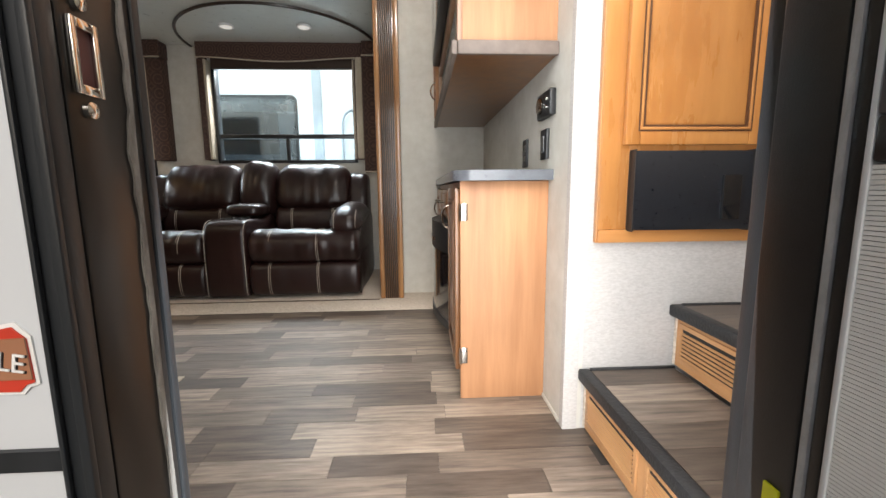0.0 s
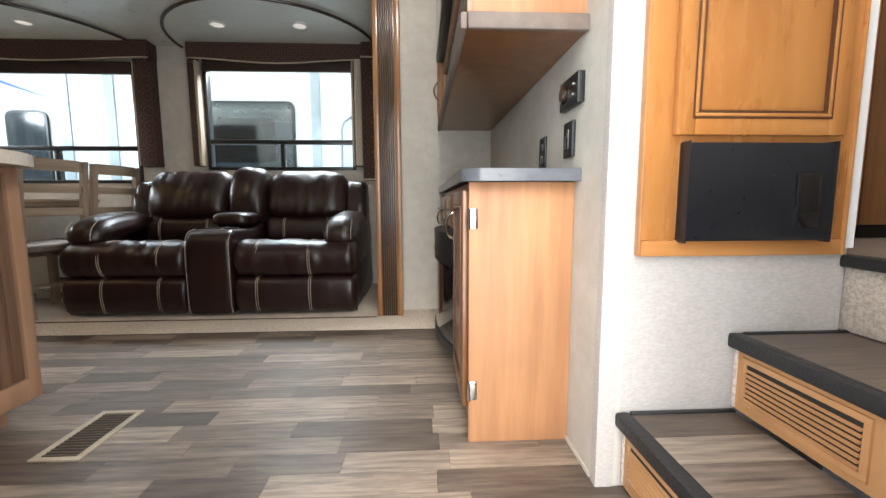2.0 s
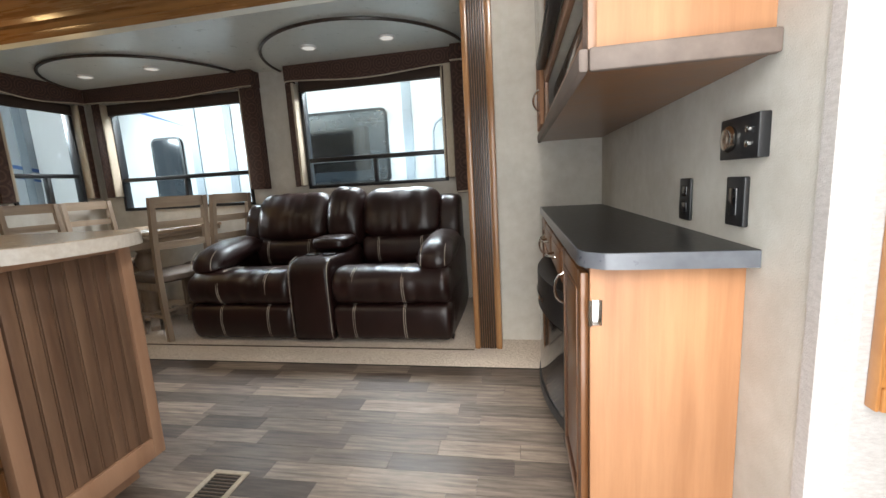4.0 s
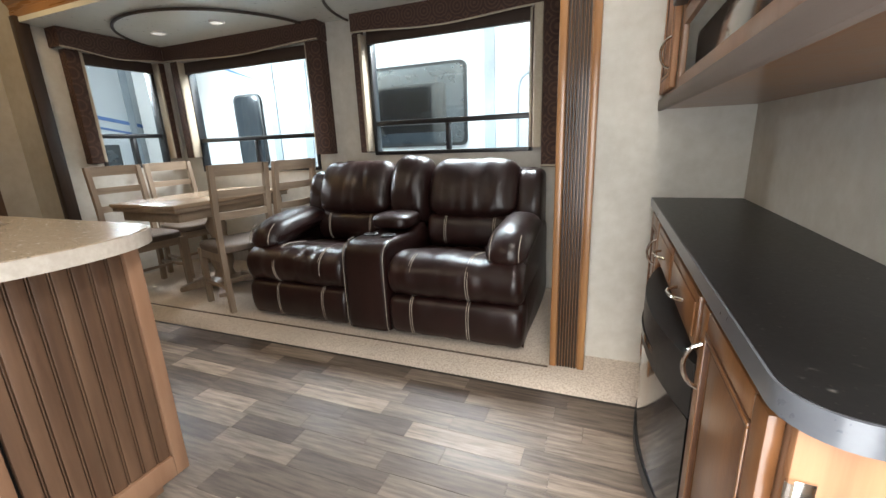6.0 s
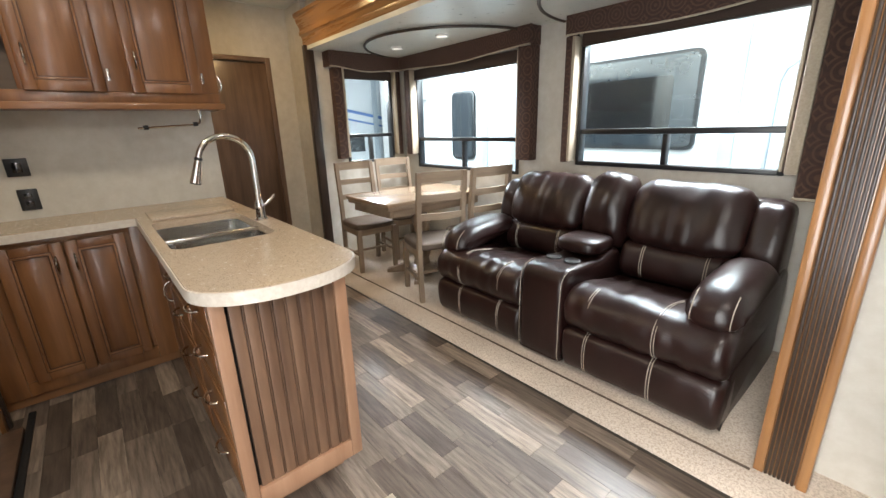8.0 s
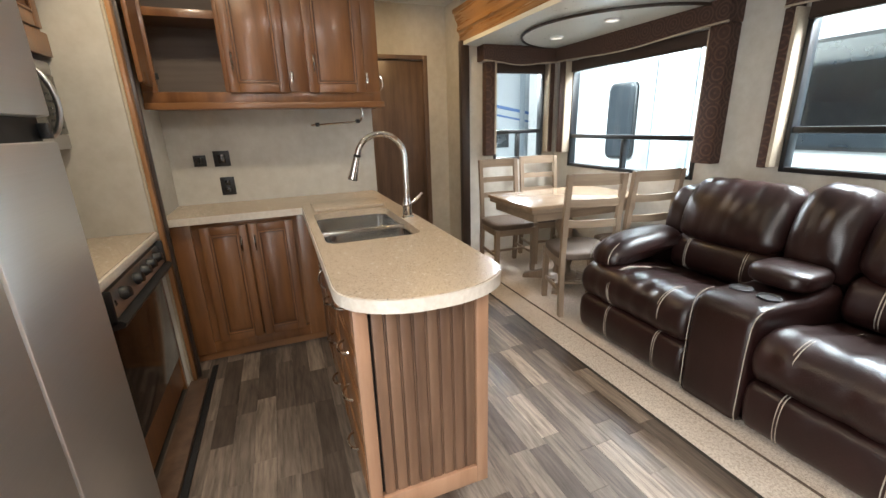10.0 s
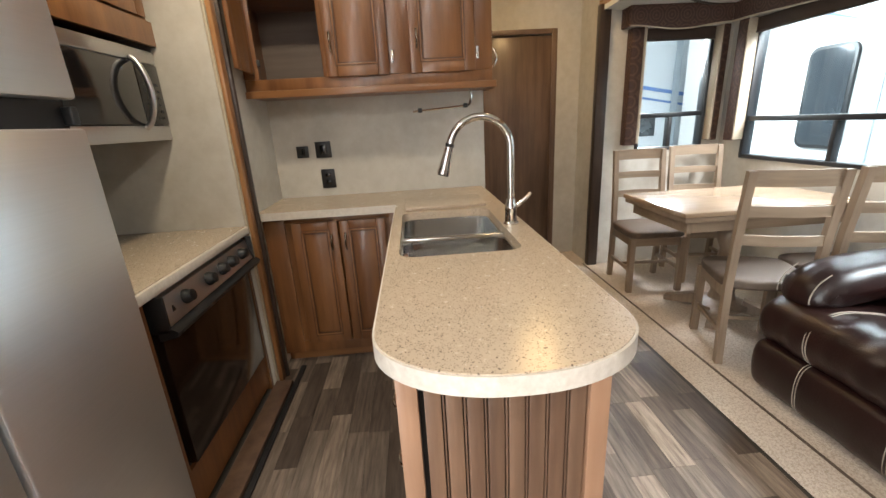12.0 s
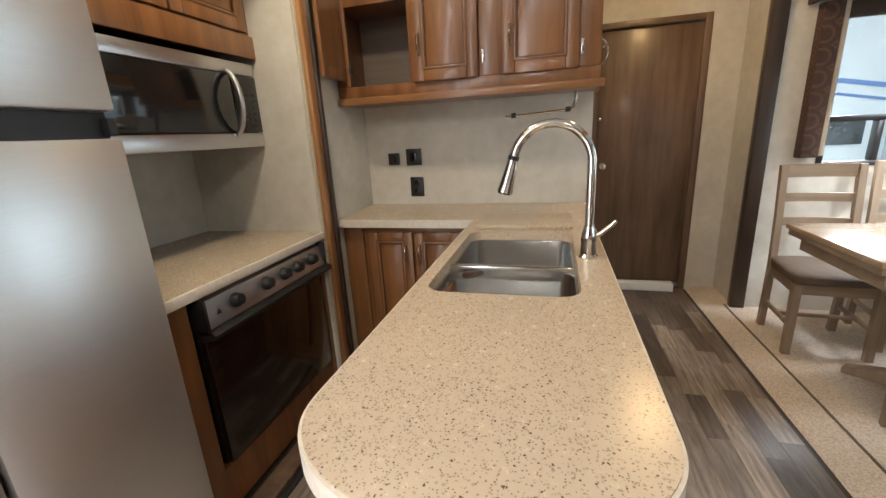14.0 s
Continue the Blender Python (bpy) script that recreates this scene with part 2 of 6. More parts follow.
BLACK = mat("black_plastic", (0.012, 0.012, 0.013), (0.009, 0.009, 0.010), 0.4, scale=(40, 40, 40), bump=0.08, fine=500)
GLOSS = mat("black_glass", (0.006, 0.006, 0.007), (0.005, 0.005, 0.006), 0.06, wear=0.05, coat=0.5)
OVENGLASS = mat("smoked_oven_glass", (0.020, 0.011, 0.007), (0.014, 0.008, 0.006), 0.09, wear=0.05, coat=0.4)
PANELBLACK = mat("satin_black_panel", (0.010, 0.012, 0.016), (0.008, 0.009, 0.012), 0.3, scale=(60, 60, 60), bump=0.12, fine=600)
RUBBER = mat("black_rubber", (0.018, 0.018, 0.019), (0.010, 0.010, 0.011), 0.6, scale=(30, 30, 30), bump=0.5, fine=120, wear=0.3)
FRAMEBLACK = mat("black_window_frame", (0.010, 0.011, 0.013), (0.008, 0.008, 0.010), 0.35, wear=0.1)
JAMB = mat("dark_bronze_jamb", (0.013, 0.011, 0.010), (0.009, 0.008, 0.007), 0.3, scale=(4, 4, 2), wear=0.3)
FLANGE = mat("dark_grey_flange", (0.020, 0.022, 0.025), (0.012, 0.014, 0.016), 0.4, scale=(30, 30, 3), wear=0.25)
SEALANT = mat("worn_grey_sealant", (0.27, 0.26, 0.24), (0.10, 0.09, 0.08), 0.85, scale=(40, 40, 9), bump=0.8, fine=90)
TAUPE = wood("taupe_rail_wood", (0.20, 0.155, 0.13), (0.13, 0.098, 0.08), "y", 0.62, coat=0.0, grain=18)
SEAL = mat("pale_foam_seal", (0.50, 0.51, 0.53), (0.36, 0.37, 0.38), 0.8, scale=(60, 60, 20), bump=0.5)
ALUMINIUM = mat("scuffed_aluminium", (0.17, 0.18, 0.19), (0.09, 0.095, 0.10), 0.38, 0.6, scale=(60, 60, 6), wear=0.3)
WHITE = mat("white_plastic", (0.78, 0.78, 0.77), (0.74, 0.74, 0.73), 0.5, wear=0.05)
PIPING = mat("pale_piping", (0.50, 0.43, 0.33), (0.42, 0.35, 0.26), 0.7, scale=(90, 90, 90))
DAMASK = damask_mat("brown_damask")
BLIND = mat("brown_roller_blind", (0.060, 0.036, 0.026), (0.045, 0.028, 0.020), 0.8, scale=(4, 4, 90))
GLASS = glass_mat("window_glass", (0.88, 0.955, 0.98))
LENS_OFF = glow("frosted_lens", (1, 0.93, 0.82), 0.25)
LENS_WARM = glow("warm_lens", (1, 0.66, 0.25), 3.0)
GLAZE = mat("dark_glaze", (0.10, 0.038, 0.014), (0.07, 0.026, 0.010), 0.5, scale=(30, 30, 30))
LABELTAN = mat("tan_label", (0.38, 0.17, 0.09), rough=0.5)
RED = mat("red_label", (0.60, 0.045, 0.02), rough=0.5)
MAROON = mat("dark_red_plastic", (0.11, 0.012, 0.012), (0.05, 0.008, 0.008), 0.5)
YELLOW = mat("yellow_label", (0.75, 0.75, 0.02), rough=0.5)
LOUVER = mat("tan_louver", (0.52, 0.275, 0.12), (0.45, 0.225, 0.095), 0.45, scale=(8, 8, 8), wear=0.1)
# Near-black for hollows and gaps: their shade is put into the colour.
VOIDSHADE = mat("dark_void_shade", (0.02, 0.017, 0.015), rough=0.9)
TINT = mat("tinted_glass", (0.020, 0.026, 0.032), (0.016, 0.020, 0.025), 0.08, wear=0.1, coat=0.5)
GREYSTRIPE = mat("grey_stripe", (0.33, 0.37, 0.41), (0.30, 0.34, 0.38), 0.4)
BLUESTRIPE = mat("blue_stripe", (0.08, 0.17, 0.42), rough=0.4)
ASPHALT = mat("gravel_yard", (0.20, 0.195, 0.185), (0.10, 0.098, 0.095), 0.95, scale=(25, 25, 25), bump=0.8, fine=60)

# ---- mesh helpers ----
ORG = {}


def box(bm, x0, x1, y0, y1, z0, z1, bev=0.0, seg=2, m=None):
    vs = [bm.verts.new((x, y, z)) for x in (x0, x1) for y in (y0, y1) for z in (z0, z1)]
    fs = [bm.faces.new([vs[i] for i in q]) for q in ((0, 1, 3, 2), (4, 6, 7, 5), (0, 4, 5, 1), (2, 3, 7, 6), (0, 2, 6, 4), (1, 5, 7, 3))]
    if bev:
        es = list({e for f in fs for e in f.edges})
        r = bmesh.ops.bevel(bm, geom=es, offset=bev, segments=seg, affect="EDGES", profile=0.5)
        vs = list({v for f in r["faces"] for v in f.verts} | {v for v in vs if v.is_valid})
    if m is not None:
        bmesh.ops.transform(bm, matrix=m, verts=[v for v in vs if v.is_valid])
    return bm


def boxes(*specs, bev=0.0):
    bm = bmesh.new()
    for s in specs:
        box(bm, *s, bev=bev)
    return bm


def tube(bm, pts, r, n=8, closed=False, caps=True):
    pts = [Vector(p) for p in pts]
    rings, up = [], None
    for i, p in enumerate(pts):
        a = pts[i - 1] if i or closed else p
        b = pts[(i + 1) % len(pts)] if i < len(pts) - 1 or closed else p
        d = (b - a).normalized()
        if up is None:
            up = d.orthogonal().normalized()
        up = (up - d * up.dot(d)).normalized()
        side = d.cross(up)
        rad = r(i / (len(pts) - 1)) if callable(r) else r
        rings.append([bm.verts.new(p + rad * (math.cos(k * math.tau / n) * up + math.sin(k * math.tau / n) * side)) for k in range(n)])
    pairs = list(zip(rings, rings[1:])) + ([(rings[-1], rings[0])] if closed else [])
    for u, v in pairs:
        for k in range(n):
            bm.faces.new((u[k], u[(k + 1) % n], v[(k + 1) % n], v[k]))
    if caps and not closed:
        bm.faces.new(rings[0][::-1])
        bm.faces.new(rings[-1])
    return bm


def lathe(bm, prof, c=(0, 0, 0), n=24, m=None):
    rings = []
    for r, z in prof:
        rings.append([bm.verts.new((c[0] + r * math.cos(k * math.tau / n), c[1] + r * math.sin(k * math.tau / n), c[2] + z)) for k in range(n)])
    for u, v in zip(rings, rings[1:]):
        for k in range(n):
            bm.faces.new((u[k], u[(k + 1) % n], v[(k + 1) % n], v[k]))
    bm.faces.new(rings[0][::-1])
    bm.faces.new(rings[-1])
    if m is not None:
        bmesh.ops.transform(bm, matrix=m, verts=[v for ring in rings for v in ring])
    return bm


def prism(bm, poly, axis, a, b):
    """A polygon in the plane across axis, extruded from a to b along it."""
    def at(p, t):
        return {"x": (t, p[0], p[1]), "y": (p[0], t, p[1]), "z": (p[0], p[1], t)}[axis]
    u = [bm.verts.new(at(p, a)) for p in poly]
    v = [bm.verts.new(at(p, b)) for p in poly]
    n = len(poly)
    for k in range(n):
        bm.faces.new((u[k], u[(k + 1) % n], v[(k + 1) % n], v[k]))
    bm.faces.new(u[::-1])
    bm.faces.new(v)
    return bm


def cushion(bm, c, half, e=4.0, n=12, crease=0.0, seed=0.0, shape=None, m=None):
    """A padded, rounded block with soft wrinkles."""
    grid = {}
    def vert(p):
        key = tuple(round(t, 5) for t in p)
        if key not in grid:
            q = Vector(p)
            k = (abs(q.x) ** e + abs(q.y) ** e + abs(q.z) ** e) ** (1 / e)
            q = Vector((q.x / k * half[0], q.y / k * half[1], q.z / k * half[2]))
            if shape:
                q = shape(q)
            if crease:
                w = noise.noise(Vector((q.x * 9 + seed, q.y * 9, q.z * 9)))
                w2 = noise.noise(Vector((q.x * 26 + seed, q.y * 11, q.z * 11 + 5)))
                q *= 1 + crease * (w + 0.6 * w2)
            q += Vector(c)
            grid[key] = bm.verts.new(m @ q if m is not None else q)
        return grid[key]
    st = [2 * i / n - 1 for i in range(n + 1)]
    for ax in range(3):
        for sg in (-1, 1):
            for i in range(n):
                for j in range(n):
                    quad = []
                    for a, b in ((i, j), (i + 1, j), (i + 1, j + 1), (i, j + 1)):
                        p = [0, 0, 0]
                        p[ax], p[(ax + 1) % 3], p[(ax + 2) % 3] = sg, st[a], st[b]
                        quad.append(vert(p))
                    bm.faces.new(quad if sg > 0 else quad[::-1])
    return bm


def link_mesh(name, bm, material, parent=None, label="", smooth=40, shift=Vector((0, 0, 0))):
    bmesh.ops.recalc_face_normals(bm, faces=bm.faces)
    me = bpy.data.meshes.new(name)
    if shift.length:
        bmesh.ops.translate(bm, verts=bm.verts, vec=-shift)
    bm.to_mesh(me)
    bm.free()
    if smooth:
        me.polygons.foreach_set("use_smooth", [True] * len(me.polygons))
        me.set_sharp_from_angle(angle=radians(smooth))
    me.materials.append(material)
    ob = new(name, me)
    if parent:
        ob.parent = parent
    if label:
        ob["label"] = label
    return ob


def thing(name, label, category, at=(0, 0, 0), group=""):
    ob = new(name)
    ob.empty_display_size = 0.1
    ob.location = at
    ORG[ob] = Vector(at)
    return tagged(ob, label, category, group)


def part(name, bm, material, parent, label="", smooth=40):
    ob = link_mesh(name, bm, material, parent, label, smooth, ORG[parent])
    ORG[ob] = ORG[parent]
    return ob


def structure(name, bm, material, label, category, smooth=0):
    ob = link_mesh(name, bm, material, smooth=smooth)
    ORG[ob] = Vector((0, 0, 0))
    return tagged(ob, label, category, kind="structure")


def arch_handle(parent, m, length=0.10, out=0.03, r=0.0048):
    """An arched nickel pull along local x, standing out towards local -y."""
    bm = bmesh.new()
    pts = [Vector((-length / 2 + length * i / 12, -out * math.sin(math.pi * i / 12) ** 0.5 if 0 < i < 12 else 0, 0)) for i in range(13)]
    tube(bm, [m @ p for p in pts], r)
    return part("handle", bm, CHROME, parent, "brushed nickel arched pull")


def panel_door(parent, m, w, h, wood_mat, rail_mat=None, name="door", stile=0.055, thick=0.02, handle=None, vertical=True):
    """Raised-panel door: local x 0..w, z 0..h, front towards -y."""
    bm = bmesh.new()
    box(bm, 0, stile, -thick, 0, 0, h, 0.004, m=m)
    box(bm, w - stile, w, -thick, 0, 0, h, 0.004, m=m)
    box(bm, stile, w - stile, -thick, 0, 0, stile, 0.004, m=m)
    box(bm, stile, w - stile, -thick, 0, h - stile, h, 0.004, m=m)
    box(bm, stile - 0.004, w - stile + 0.004, -thick + 0.012, 0, stile - 0.004, h - stile + 0.004, m=m)
    d = part(name, bm, wood_mat, parent)
    bm = bmesh.new()
    g, k = stile + 0.010, min(0.036, w * 0.11)
    a = [(g, g), (w - g, g), (w - g, h - g), (g, h - g)]
    b = [(g + k, g + k), (w - g - k, g + k), (w - g - k, h - g - k), (g + k, h - g - k)]
    va = [bm.verts.new(m @ Vector((x, -thick + 0.012, z))) for x, z in a]
    vb = [bm.verts.new(m @ Vector((x, -thick + 0.001, z))) for x, z in b]
    vc = [bm.verts.new(m @ Vector((x, -0.004, z))) for x, z in a]
    for i in range(4):
        bm.faces.new((va[i], va[(i + 1) % 4], vb[(i + 1) % 4], vb[i]))
        bm.faces.new((vc[i], vc[(i + 1) % 4], va[(i + 1) % 4], va[i]))
    bm.faces.new(vb)
    bm.faces.new(vc[::-1])
    part("raised_panel", bm, wood_mat, d)
    bm = bmesh.new()
    t = stile - 0.002
    box(bm, t, w - t, -thick - 0.003, -thick + 0.003, t, t + 0.008, 0.002, m=m)
    box(bm, t, w - t, -thick - 0.003, -thick + 0.003, h - t - 0.008, h - t, 0.002, m=m)
    box(bm, t, t + 0.008, -thick - 0.003, -thick + 0.003, t + 0.008, h - t - 0.008, 0.002, m=m)
    box(bm, w - t - 0.008, w - t, -thick - 0.003, -thick + 0.003, t + 0.008, h - t - 0.008, 0.002, m=m)
    part("panel_moulding", bm, rail_mat or wood_mat, d)
    for q, e in ((stile - 0.007, 0.0042), (stile + 0.0065, 0.0055)):
        bm = bmesh.new()
        loops = []
        for g0, yy in ((q, -thick - 0.0008), (q + e, -thick - 0.0008), (q + e, -thick + 0.006), (q, -thick + 0.006)):
            loops.append([bm.verts.new(m @ Vector((x, yy, z))) for x, z in ((g0, g0), (w - g0, g0), (w - g0, h - g0), (g0, h - g0))])
        for u, v in zip(loops, loops[1:] + loops[:1]):
            for c in range(4):
                bm.faces.new((u[c], u[(c + 1) % 4], v[(c + 1) % 4], v[c]))
        part("glaze_line", bm, GLAZE, d, "dark glaze in the moulding")
    if handle:
        hm = m @ Matrix.Translation((handle[0], -thick, handle[1])) @ (pose(0, 0, 0, 0, 90, 0) if vertical else Matrix.Identity(4))
        arch_handle(d, hm)
    return d


def drawer(parent, m, w, h, wood_mat, thick=0.02, pull=True):
    bm = bmesh.new()
    box(bm, 0, w, -thick, 0, 0, h, 0.005, m=m)
    box(bm, 0.02, w - 0.02, -thick - 0.004, -thick + 0.002, 0.02, h - 0.02, 0.003, m=m)
    d = part("drawer_front", bm, wood_mat, parent)
    if pull:
        arch_handle(d, m @ Matrix.Translation((w / 2, -thick - 0.004, h / 2)))
    return d


def holed_wall(along, a0, a1, z0, z1, p0, p1, holes):
    """A wall slab with rectangular holes (u0, u1, z0, z1) along x or y."""
    bm, cuts = bmesh.new(), sorted(holes)
    put = (lambda u0, u1, w0, w1: box(bm, u0, u1, p0, p1, w0, w1)) if along == "x" else (lambda u0, u1, w0, w1: box(bm, p0, p1, u0, u1, w0, w1))
    u = a0
    for h in cuts:
        put(u, h[0], z0, z1)
        put(h[0], h[1], z0, h[2])
        put(h[0], h[1], h[3], z1)
        u = h[1]
    put(u, a1, z0, z1)
    return bm


# ---- the shell: floor, walls, ceilings ----
WALL_Z = 2.45
floor = structure("floor", boxes((-4.33, 1.2, 1.06, 3.62, -0.06, -0.004), (-0.20, 0.58, 0.96, 1.06, -0.06, -0.004)), JOINT, "grey-brown wood-look vinyl plank floor", "floor")
slide_floor = structure("floor_slide", prism(bmesh.new(), [(3.205, -0.002), (3.225, 0.012), (3.36, 0.03), (4.46, 0.03), (4.46, -0.05), (3.205, -0.05)], "x", -3.92, -0.02), CARPET, "beige flecked carpet on the slide-out floor", "carpet", 30)
structure("carpet_lip", prism(bmesh.new(), [(3.205, -0.002), (3.225, 0.012), (3.36, 0.03), (3.53, 0.03), (3.53, -0.05), (3.205, -0.05)], "x", -0.02, 0.245), CARPET, "beige flecked carpet edge along the wall", "carpet", 30)
structure("carpet_lip_hall", prism(bmesh.new(), [(3.205, -0.002), (3.225, 0.012), (3.36, 0.03), (3.40, 0.03), (3.40, -0.05), (3.205, -0.05)], "x", -4.27, -3.92), CARPET, "beige flecked carpet edge at the hall", "carpet", 30)
structure("carpet_binding", boxes((-3.9, -0.17, 3.352, 3.362, 0.027, 0.034)), SEAT, "thin brown carpet binding strip", "trim")

structure("wall_hutch", boxes((0.573, 0.63, 1.805, 3.6, -0.01, WALL_Z)), WALLPAPER, "pale mottled wallpapered wall behind the hutch", "wall")
structure("wall_cabinet", boxes((0.63, 1.205, 1.805, 1.862, -0.01, WALL_Z)), LINEN, "cream linen wallpapered wall by the steps", "wall")
structure("corner_trim", boxes((0.570, 0.615, 1.799, 1.8045, 0, WALL_Z), (0.5685, 0.5725, 1.7995, 1.83, 0, WALL_Z)), LINEN, "cream paper corner trim strip", "trim")
structure("wall_end_trim", boxes((1.168, 1.213, 1.797, 1.8045, 0.63, WALL_Z), (1.205, 1.213, 1.8046, 1.866, 0.63, WALL_Z)), WHITE, "white edge trim at the wall end", "trim")
structure("wall_slide_right", boxes((-0.019, 0.573, 3.525, 3.60, -0.01, WALL_Z)), WALLPAPER, "pale mottled wallpapered wall", "wall")
structure("wall_slide_header", boxes((-3.95, -0.019, 3.45, 3.60, 2.10, WALL_Z)), WALLPAPER, "wallpapered wall above the slide-out", "wall")
structure("wall_slide_left", boxes((-4.33, -3.9125, 3.40, 3.60, -0.01, WALL_Z)), WALLPAPER, "tan wallpapered wall beside the hall door", "wall")
structure("wall_hall_end", holed_wall("y", 2.29, 3.40, -0.01, WALL_Z, -4.33, -4.27, [(2.46, 3.175, -0.005, 1.99)]), WALLPAPER, "tan wallpapered end wall with a doorway", "wall")
structure("wall_bath", boxes((-4.39, -4.335, 2.3, 3.4, -0.01, 2.3)), WALLPAPER, "closed room behind the hall door", "wall")
structure("wall_kitchen", boxes((-3.18, -3.12, 0.95, 2.352, -0.01, WALL_Z), (-4.27, -3.18, 2.29, 2.352, -0.01, WALL_Z)), WALLPAPER, "pale mottled wallpapered kitchen wall", "wall")
DY0, DY1, DX0, DX1, DTOP = 0.965, 1.085, -0.197, 0.575, 1.95
structure("wall_entry", boxes((-0.70, DX0, DY0, DY1, -0.3, WALL_Z), (DX1, 2.45, DY0, DY1, -0.3, WALL_Z), (DX0, DX1, DY0, DY1, DTOP, WALL_Z), (-2.56, -0.70, DY0, DY1, 2.12, WALL_Z), (-3.18, -2.56, DY0, DY1, -0.3, WALL_Z)), WALLPAPER, "wallpapered entry-side wall with door opening", "wall")
structure("outer_skin", boxes((-0.72, DX0 - 0.0, 0.950, 0.9645, -0.4, 2.7), (DX1, 2.5, 0.950, 0.9645, -0.4, 2.7), (DX0, DX1, 0.950, 0.9645, DTOP, 2.7)), SKIN, "white glossy trailer side panel", "wall")
structure("skin_seam", boxes((-0.72, -0.21, 0.944, 0.9495, 0.528, 0.548)), FLANGE, "dark grey seam strip on the white siding", "trim")
structure("ceiling", boxes((-4.33, 2.45, 0.97, 3.60, WALL_Z, WALL_Z + 0.06)), CEILING, "pale smooth panel ceiling", "ceiling")

# slide-out box with its windows
SC = 2.04
W1, W2, W3 = (-1.69, -0.445, 1.03, 1.89), (-3.63, -2.235, 0.92, 1.86), (3.73, 4.30, 0.99, 1.86)
structure("wall_window", holed_wall("x", -3.94, -0.02, 0.031, SC, 4.46, 4.53, [W1, W2]), WALLPAPER, "pale wallpapered slide-out wall with two windows", "wall")
structure("wall_dining_end", holed_wall("y", 3.46, 4.46, 0.031, SC, -3.94, -3.88, [W3]), WALLPAPER, "pale wallpapered slide-out end wall with a window", "wall")
structure("wall_sofa_end", boxes((-0.08, -0.02, 3.461, 4.46, 0.031, SC)), WALLPAPER, "pale wallpapered slide-out end wall beside the sofa", "wall")
structure("ceiling_slide", boxes((-3.94, -0.02, 3.40, 4.53, SC, SC + 0.05)), CEILING, "smooth pale slide-out ceiling", "ceiling")


def window(name, along, u0, u1, z0, z1, p, bar, mid, label):
    """Black-framed window, glass in the plane p, with a bar at height bar and a lower mullion."""
    w = thing(name, label, "window", ((u0 + u1) / 2, p, z0) if along == "x" else (p, (u0 + u1) / 2, z0))
    w["kind"] = "structure"
    f = 0.028
    def b(bm, a0, a1, d0, d1, c0, c1, bev=0.004):
        box(bm, a0, a1, p + d0, p + d1, c0, c1, bev) if along == "x" else box(bm, p + d0, p + d1, a0, a1, c0, c1, bev)
    sgn = -1 if along == "x" else 1
    d0, d1 = (-0.045, 0.03) if along == "x" else (-0.03, 0.045)
    bm = bmesh.new()
    for s in ((u0, u0 + f, z0, z1), (u1 - f, u1, z0, z1), (u0 + f, u1 - f, z0, z0 + f), (u0 + f, u1 - f, z1 - f, z1)):
        b(bm, s[0], s[1], d0, d1, s[2], s[3])
    part("window_frame", bm, FRAMEBLACK, w)
    bm = bmesh.new()
    b(bm, u0 + f, u1 - f, d0 * 0.8, d1 * 0.8, bar - 0.018, bar + 0.018)
    part("meeting_rail", bm, FRAMEBLACK, w)
    bm = bmesh.new()
    b(bm, mid - 0.016, mid + 0.016, d0 * 0.7, d1 * 0.7, z0 + f, bar - 0.018)
    part("mullion", bm, FRAMEBLACK, w)
    for nm, s in (("pane", (u0 + f, u1 - f, bar + 0.018, z1 - f)), ("pane", (u0 + f, mid - 0.016, z0 + f, bar - 0.018)), ("pane", (mid + 0.016, u1 - f, z0 + f, bar - 0.018))):
        bm = bmesh.new()
        b(bm, s[0], s[1], -0.002, 0.002, s[2], s[3], 0)
        g = part(nm, bm, GLASS, w, "clear glass pane", 0)
        g.visible_shadow = False
    return w


window("window_1", "x", *W1, 4.49, 1.268, -1.07, "black-framed window behind the sofa with a sliding lower half")
window("window_2", "x", *W2, 4.49, 1.211, -2.93, "black-framed window beside the dining table")
window("window_3", "y", *W3, -3.91, 1.268, 4.02, "narrow black-framed window at the dining end")
for nm, s in (("roller_blind", (-1.68, -0.46, 4.425, 4.445, 1.848, 1.93)), ("roller_blind", (-3.62, -2.25, 4.425, 4.445, 1.812, 1.90))):
    bl = thing(nm, "brown roller blind drawn up at the window head", "blind", (s[0], s[2], s[4]))
    part("cloth", boxes(s, bev=0.004), BLIND, bl)
    part("hem_bar", boxes((s[0], s[1], s[2] - 0.004, s[3] + 0.002, s[4] - 0.012, s[4]), bev=0.002), DARKTRIM, bl)
bl = thing("roller_blind", "brown roller blind drawn up at the window head", "blind", (-3.85, 3.74, 1.822))
part("cloth", boxes((-3.865, -3.845, 3.74, 4.29, 1.822, 1.90), bev=0.004), BLIND, bl)
part("hem_bar", boxes((-3.867, -3.841, 3.74, 4.29, 1.81, 1.822), bev=0.002), DARKTRIM, bl)

